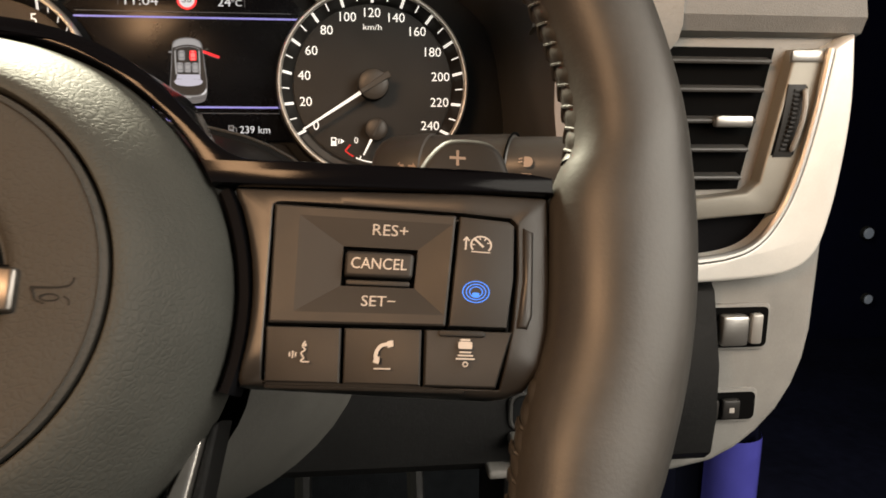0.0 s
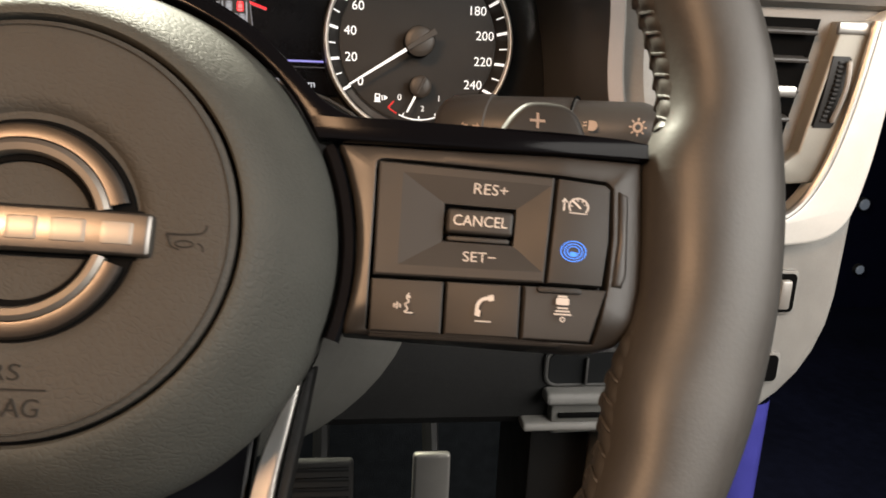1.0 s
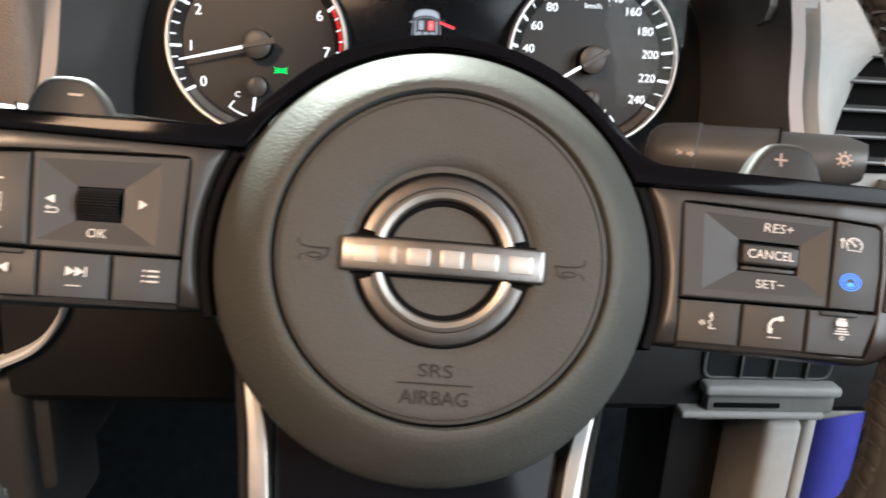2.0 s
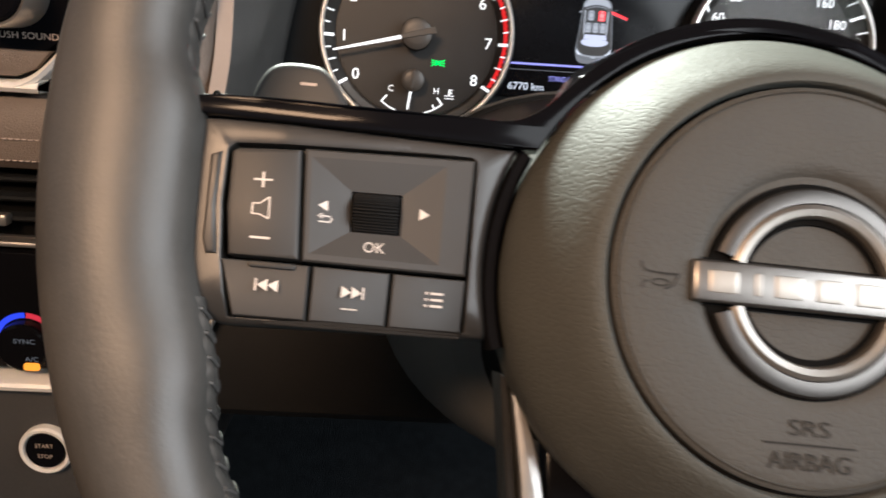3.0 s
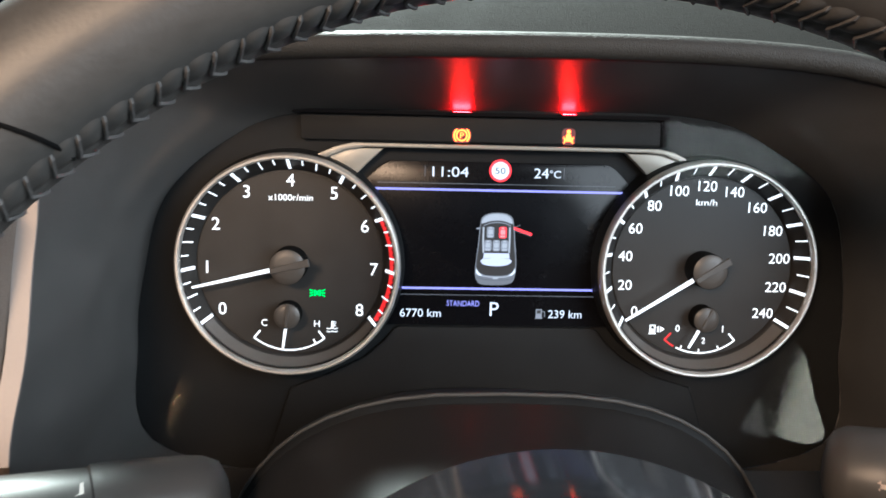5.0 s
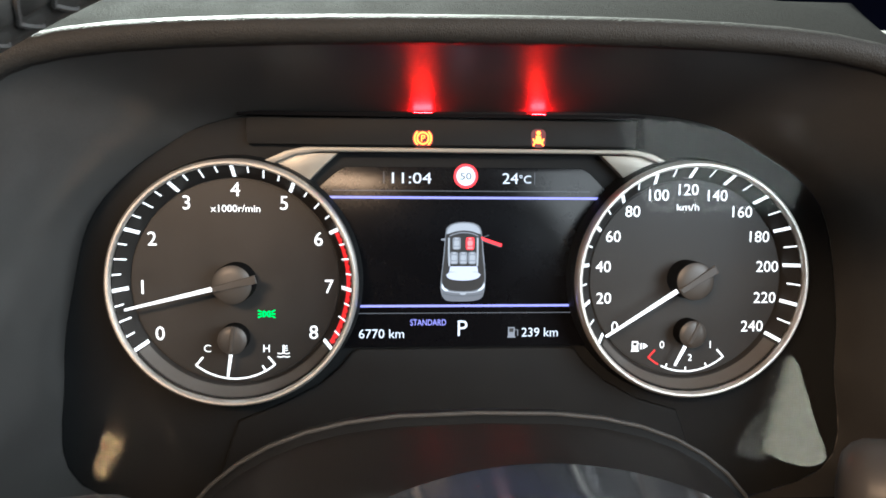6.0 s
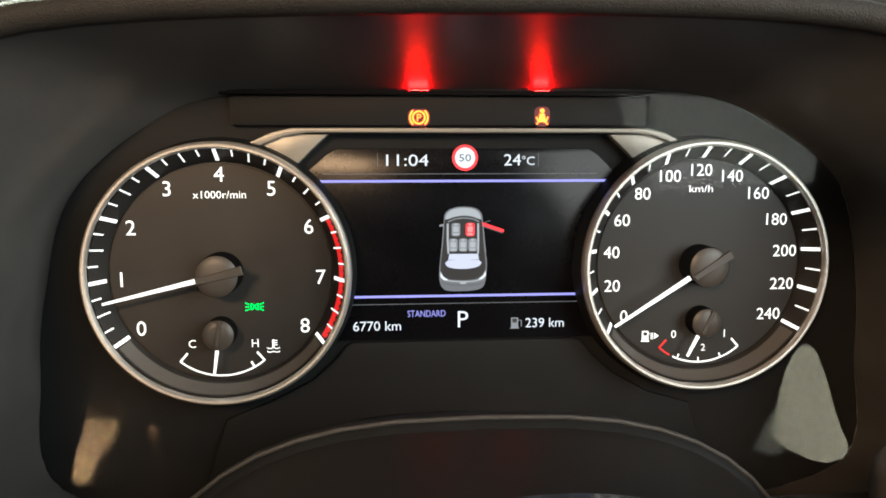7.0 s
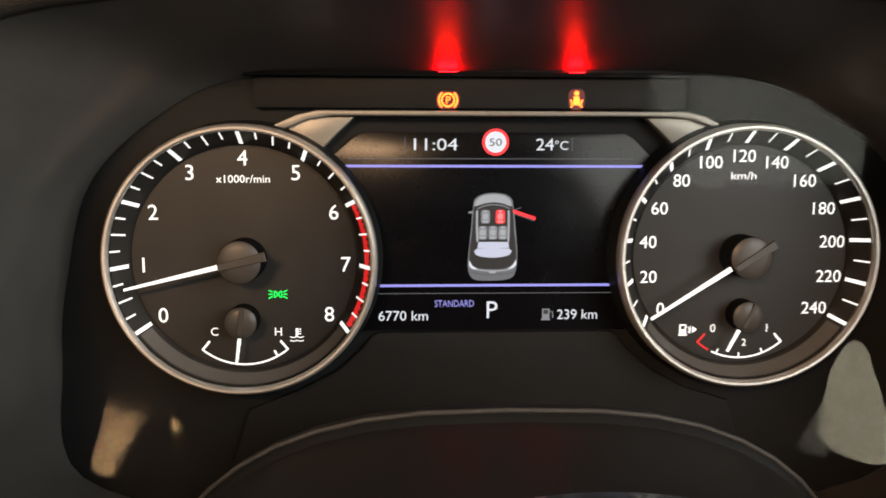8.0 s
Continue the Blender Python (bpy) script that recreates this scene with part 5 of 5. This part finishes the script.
part("vent_tab", block(292, 313, 203.5, 209, 690.2, 696.4, 1.4), CHROME, fascia, "chrome vent tab", at="world")
cheek = [(333, 731), (351.5, 732), (347, 700), (340, 655), (334, 644), (284, 640), (284, 652), (313, 655), (320, 661)]
part("vent_cheek", prism(cheek, 204, 214.5, 1.6, 3), CHEEK, fascia, "beige-grey vent cheek", at="world")
part("cheek_cap", block(330.5, 350.5, 202.8, 206, 724.5, 730.5, 0.8), CHROME, fascia, at="world")
part("wheel_slot", prism([(331.5, 712), (341.5, 712), (340.6, 692), (337.2, 675.5), (324.5, 675.5), (327.5, 692)], 203.6, 204.6), GAP, fascia, at="world")
roller = part("thumb_wheel", prism([(330.5, 713), (340.5, 713), (339.6, 692), (336.2, 674.5), (325.5, 674.5), (328.5, 692)], 203.2, 204.4, 0.3), RUBBER, fascia, "black vent thumb wheel", at="world")
for k in range(14):
    z = 678.5 + k * 2.4
    x = 330.0 + (z - 678) * 0.15 + 1.2 * math.sin((z - 678) / 35 * math.pi)
    part("rib", block(x - 1.4, x + 2.0, 200.8 + 1.6 * abs(k - 6.5) / 6.5, 206, z - 0.85, z + 0.85, 0.5, 2), RUBBER, roller, at="world")
bow = smooth_line([(334.6, 201.8, 677.5), (336.4, 200.2, 686), (338.2, 199.6, 695), (339.0, 200.2, 703), (339.2, 201.8, 711)], 5)
part("crescent", tube(bow, [0.5] + [1.4] * (len(bow) - 2) + [0.5], 8), SILVER_TRIM, roller, "slim silver crescent", at="world")
part("dark_ledge", prism([(262, 606), (334, 612), (338, 640), (334, 645), (262, 640)], 212.6, 214.4), STRIP_BLACK, fascia, "black ledge below the vent", at="world")
o = smooth_line([(364, 739), (367, 706), (366, 676), (362, 645), (355, 622), (340, 611), (312, 607.5), (262, 606)], 5)
i = smooth_line([(262, 618), (300, 621), (320, 629), (333, 647), (341, 670), (347, 700), (351.5, 732)], 5)
bm = prism((o + i)[::-1], 198, 214.5, 3.0, 4)
for v in bm.verts:
    v.co.y += 0.06 * (v.co.x - 320) - 0.0
part("silver_sweep", bm, SWEEP, fascia, "bright silver trim sweeping round the vent", at="world")
part("sweep_edge", tube([(x - 0.5, 199.5 + 0.06 * (x - 320), z - 0.5) for x, z in i], 2.4, 10), CHROME, fascia, "slim satin chrome inner edge", at="world")
for x0, x1, z0, z1 in ((287, 337, 564, 588), (283, 334, 519, 536)):
    part("switch_frame", prism(rounded(x0 - 2, x1 + 2, z0 - 2, z1 + 2, 4, 4), 211.5, 214.6, 1.2), GREY_PLASTIC, fascia, at="world")
    part("switch_opening", prism(rounded(x0, x1, z0, z1, 3, 3), 210.8, 211.8), GAP, fascia, at="world")
part("switch_key", block(306, 322, 203, 211, 567, 585, 2.0), CHROME, fascia, "grey dimmer key", at="world")
part("switch_key", block(288, 304, 206, 211, 567, 585, 2.0), PAD_PLASTIC, fascia, at="world")
part("switch_key", block(325, 332, 206, 211, 567, 585, 1.5), SILVER_TRIM, fascia, at="world")
for k, x in enumerate((286, 299, 312)):
    part("switch_key", block(x, x + 11, 206, 211, 521, 533, 1.6), PAD_PLASTIC, fascia, at="world")
    part("switch_mark", block(x + 4, x + 7, 205.7, 206.2, 525.5, 528.5), PRINT, fascia, at="world")

# knee panel with the bonnet-release handle
knee = thing("knee_panel", pose(0.16, 0.20, 0.50), "dark grey knee panel with release handle", "dashboard")
rows = []
for x in np.linspace(-230, 300, 14):
    rows.append([(x, 232, 620), (x, 205, 600), (x, 192, 560), (x, 190, 530), (x, 193, 508), (x, 200, 501), (x, 260, 498)])
part("knee_board", loft(rows), DARK_PLASTIC, knee, "dark grey knee board", at="world")
part("handle_recess", prism(rounded(184, 262, 528, 548, 5, 4), 188.6, 192), BACKING, knee, at="world")
rect = rounded(182.5, 263.5, 529, 549.5, 6, 5)
part("handle_frame", tube([(x, 189.6, z) for x, z in rect + rect[:1]], 1.5, 8), COLUMN_GREY, knee, "grey rounded frame of the release pocket", at="world")
for x in (205, 226, 247):
    part("pocket_rib", block(x - 0.8, x + 0.8, 186.0, 190.0, 530, 546, 0.5), COLUMN_GREY, knee, at="world")
part("release_handle", block(181, 268, 178, 191, 521, 528, 2.6, 3), GREY_SOFT, knee, "grey release handle", at="world")
part("handle_face", block(186, 268, 184, 197, 507, 522, 2.0, 2), COVER_GREY, knee, "dark grey panel under the handle", at="world")
part("face_slit", block(190, 232, 182.6, 185, 511.5, 514.5, 0.5), GAP, knee, at="world")
part("knee_lip", block(170, 262, 182, 200, 503.5, 508.5, 2.0, 3), GREY_SOFT, knee, at="world")
part("kick_panel", block(231, 256, 190, 330, 300, 498, 6.0, 3), GREY_PLASTIC, knee, "pale grey kick panel", at="world")
part("kick_panel", block(260, 268, 196, 330, 300, 502, 3.0, 3), GREY_PLASTIC, knee, at="world")
part("kick_side", block(190, 230, 240, 330, 300, 497, 4.0, 2), DARK_PLASTIC, knee, "dark side of the footwell", at="world")

# ---- centre stack ----
stack = thing("centre_stack", pose(-0.30, 0.2, 0.45), "centre stack with audio, stitched pad, vent and climate panel", "dashboard")
part("stack_core", block(-620, -214, 205, 420, 430, 748, 10), COLUMN_GREY, stack, "black stack body", at="world")
part("side_panel", block(-216, -187, 166, 420, 600, 758, 8, 3), PADTRIM, stack, "brown-grey padded panel beside the cluster", at="world")
bm = bmesh.new()
for k in range(9):
    x, z = -216.5 + 3.3 * k, 660.4 + 1.55 * k
    tube([(x, 165.6, z), (x + 1.1, 164.9, z + 0.5), (x + 2.2, 165.6, z + 1.0)], 0.4, 5, bm)
part("panel_stitching", bm, PRINT_DIM, stack, "pale stitching along the panel", at="world")
part("panel_seam", tube([(-217, 166.0, 658.6), (-188, 166.0, 672.2)], 0.5, 6), GAP, stack, at="world")
part("audio_panel", prism([(-600, 684), (-284, 684), (-262, 700), (-256, 742), (-600, 742)], 196, 206, 2), PIANO, stack, "gloss black audio panel", at="world")
knob = part("volume_knob", lathe([(0.1, 172), (13.5, 172.5), (15.5, 175), (16.5, 190), (17.2, 196)], 48, -284, 721), PIANO, stack, "round volume knob", at="world")
part("knob_ring", lathe([(15.2, 174), (16.4, 173), (17.3, 175), (17.6, 195)], 48, -284, 721), CHROME, stack, "chrome knob ring", at="world")
part("audio_key", prism([(-330, 681), (-286, 681), (-276, 685), (-268, 693.5), (-330, 693.5)], 193.6, 197, 1.0), PADTRIM, stack, "brown lower audio key", at="world")
bm = ribbon(arc(-300.0, 687.4, 2.0, -90, 90, 8), 0.6, 193.3)
ribbon([(-300.0, 689.4), (-304, 689.4)], 0.6, 193.3, bm)
part("key_sign", bm, PRINT_DIM, stack, at="world")
part("audio_lettering", lettering("PUSH SOUND", 3.0, -279.5, 700.2, 195.4, width=30), PRINT_DIM, stack, at="world")
t = smooth_line([(-600, 676), (-300, 676.5), (-284, 677), (-272, 683), (-258, 697)], 5)
rows = [[(x, 190, z + 2.6), (x, 188, z + 1.6), (x, 187, z), (x, 189, z - 2.2), (x, 200, z - 2.6), (x, 200, z + 2.6)] for x, z in t]
part("audio_trim", loft(rows, closed=True, caps=True), SWEEP, stack, "satin silver lower edge of the audio panel", at="world")
rows = [[(x, 205, 673), (x, 194, 671), (x, 188, 664), (x, 186.5, 655), (x, 187.4, 642), (x, 192, 637), (x, 205, 636)] for x in np.linspace(-620, -216, 8)]
part("stitched_pad", loft(rows), PADTRIM, stack, "padded band with two stitched rows", at="world")
bm = bmesh.new()
for z, y in ((652.4, 186.0), (641.6, 187.6)):
    for k in range(60):
        x = -400 + k * 3.1
        tube([(x, y + 0.2, z), (x + 1.1, y - 0.35, z), (x + 2.2, y + 0.2, z)], 0.35, 5, bm)
part("pad_stitching", bm, PRINT_DIM, stack, "pale stitching", at="world")
part("centre_vent_opening", prism([(-600, 599), (-216, 599), (-216, 635.5), (-600, 635.5)], 203.0, 205.4), GAP, stack, at="world")
for z in (630, 620, 609.5):
    rows = [[(x, 195, z), (x, 196, z + 1.2), (x, 204, z + 2.4), (x, 204, z - 0.4), (x, 196, z - 1.2)] for x in (-600, -218)]
    part("centre_vent_slat", loft(rows, closed=True, caps=True), BACKING, stack, at="world")
part("centre_vent_tab", block(-318, -296, 190, 197, 607, 613, 1.4), CHROME, stack, "chrome vent tab", at="world")
part("vent_line", block(-600, -216, 196, 206, 594.2, 597.0, 1.0), CHROME, stack, at="world")
climate = part("climate_panel", prism([(-600, 524), (-240, 527), (-212, 541), (-200, 555), (-192, 575), (-190, 592), (-600, 592)], 194, 206, 1.5), PIANO, stack, "gloss black climate panel", at="world")
CX, CZ = -294.0, 541.5
bm = ribbon(arc(CX, CZ, 16.2, 90, 195, 20), 3.0, 193.7)
part("cold_arc", bm, glow("lit_deep_blue", (0.02, 0.06, 0.9), 0.7), stack, "blue lit cold arc", at="world")
bm = ribbon(arc(CX, CZ, 16.2, 88, -15, 20), 3.0, 193.7)
part("warm_arc", bm, glow("lit_deep_red", (0.75, 0.02, 0.05), 0.6), stack, "red lit warm arc", at="world")
part("climate_knob", lathe([(0.1, 186), (12.0, 186.5), (13.4, 188), (14.0, 194)], 48, CX, CZ), PIANO, stack, "gloss black climate knob", at="world")
part("climate_lettering", lettering("SYNC", 2.6, -291.5, 546.5, 185.6, width=11), SCREEN_DIM, stack, at="world")
part("climate_lettering", lettering("A/C", 2.6, -288.5, 536.5, 185.6, width=7), SCREEN_DIM, stack, at="world")
part("climate_led", prism(rounded(-293, -285, 530, 534, 1.2, 2), 185.3, 186.5), LAMP_ORANGE, stack, "orange lit marker", at="world")
t = smooth_line([(-600, 521), (-270, 521), (-248, 525), (-228, 532.5), (-211, 541.5), (-200, 553.5), (-192.5, 568), (-187, 590)], 6)
rows = [[(x, 187, z + 3.0), (x, 184, z + 1.8), (x, 183, z), (x, 184, z - 2.4), (x, 188, z - 3.6), (x, 206, z - 3.6), (x, 206, z + 3.0)] for x, z in t]
part("climate_trim", loft(rows, closed=True, caps=True), SWEEP, stack, "satin silver edge round the climate panel", at="world")
part("console_front", block(-620, -225, 192, 300, 380, 518, 8, 3), COLUMN_GREY, stack, "dark grey console front", at="world")
start = part("start_button", lathe([(0.1, 187.5), (10.2, 187.5), (10.8, 188.4), (11.0, 192)], 40, -288, 480), PIANO, stack, "round engine start button", at="world")
part("button_ring", lathe([(11.0, 189.5), (11.6, 187.2), (13.2, 186.8), (14.2, 188), (14.4, 192.5)], 48, -288, 480), SWEEP, stack, "chrome button ring", at="world")
part("button_lettering", lettering("START", 2.4, -288, 483.5, 187.2, width=10), PRINT_DIM, stack, at="world")
part("button_lettering", lettering("STOP", 2.4, -288, 477, 187.2, width=8), PRINT_DIM, stack, at="world")

# ---- pedals and footwell ----
for nm, x0, x1, z0, z1, lab in (("brake_pedal", 18, 80, 262, 330, "wide rubber-faced brake pedal"), ("accelerator_pedal", 136, 172, 200, 334, "tall pale accelerator pedal")):
    p = thing(nm, pose((x0 + x1) / 2000, 0.46, 0.2), lab, "pedal")
    plain = nm == "accelerator_pedal"
    part("pedal_pad", block(x0, x1, 446, 456, z0, z1, 4, 3), SILVER_TRIM if plain else COLUMN_GREY, p, at="world")
    for k in range(0 if plain else 6):
        z = z0 + 8 + k * (z1 - z0 - 16) / 5
        part("pedal_rib", block(x0 + 4, x1 - 4, 443.5, 447, z - 2, z + 2, 1), RUBBER, p, at="world")
    part("pedal_arm", tube([((x0 + x1) / 2, 456, z1 - 20), ((x0 + x1) / 2, 500, z1 + 60), ((x0 + x1) / 2, 640, z1 + 160), ((x0 + x1) / 2, 784, z1 + 180)], 8, 8), RUBBER, p, at="world")

# ---- the car's shell and the hall ----


def slab(name, x0, x1, y0, y1, z0, z1, mat, label):
    bm = block(x0, x1, y0, y1, z0, z1)
    return tagged(part(name, bm, mat, None, label), label, "structure", "", "structure")


HALL_DARK = material("dark_blue_hall_wall", (0.0015, 0.002, 0.008), 0.8, spec=0.05, vary=0.4, spots=1.5)
HALL_FLOOR = material("dark_hall_floor", (0.0012, 0.0016, 0.006), 0.7, spec=0.08, vary=0.5, spots=2)
HALL_CEILING = material("hall_ceiling", (0.35, 0.35, 0.36), 0.8, spots=1)
LINING = material("dark_roof_slab", (0.10, 0.098, 0.094), 0.9, grain=(600, 0.0004))
slab("floor", -760, 420, -1300, 800, -40, 0, CARPET, "black carpeted car floor")
slab("wall_front", -760, 420, 780, 800, 0, 780, CARPET, "black carpeted bulkhead")
# next three slabs stay out of view, added to bound the cabin's light
slab("wall_side", -800, -760, -1300, 800, 0, 760, DARK_PLASTIC, "unseen dark slab on the opposite door side")
slab("wall_back", -760, 420, -1340, -1300, 0, 900, DARK_PLASTIC, "unseen dark slab in place of the seat backs")
slab("ceiling", -800, 420, -1340, 330, 1210, 1230, LINING, "unseen dark slab in place of the headlining")
slab("ground", -6000, 6000, -6000, 6000, -460, -440, HALL_FLOOR, "polished dark hall floor")
slab("wall_east", 3400, 3500, -6000, 3000, -440, 3600, HALL_DARK, "dark blue hall wall")
slab("wall_north", -6000, 3500, 3000, 3100, -440, 3600, HALL_DARK, "dark blue hall wall")
panel = thing("door_pillar", pose(0.435, 0.43, -0.44), "rounded blue-violet door pillar beside the open door", "pillar")
jamb = [(416 + 27 - 27 * math.cos(a), 424 + 4 - 24 * math.sin(a)) for a in np.linspace(0.15, math.pi - 0.15, 15)]
part("jamb_face", loft([[(x, y, z) for x, y in jamb] for z in (-430, 402)]), JAMB_BLUE, panel, "blue-violet face", at="world")
part("pillar_body", block(414, 472, 428.5, 480, -440, 410, 6), HALL_DARK, panel, at="world")
SPOT = glow("hall_lamp_lens", (0.7, 0.82, 1.0), 0.09)
for x, y, z, r in ((2440, 2985, 70, 26), (2480, 2985, -245, 22), (2250, 2985, 420, 14), (2700, 2985, 250, 16)):
    lamp = thing("hall_lamp", pose(x / 1000, y / 1000, z / 1000), "small round lit hall lamp", "lamp", "hall lamps")
    part("lens", lathe([(0.1, -14), (r * 0.7, -12), (r, -4), (r, 2)], 20), SPOT, lamp)
    part("housing", lathe([(r, -6), (r * 1.2, -4), (r * 1.25, 20)], 20), DARK_PLASTIC, lamp)
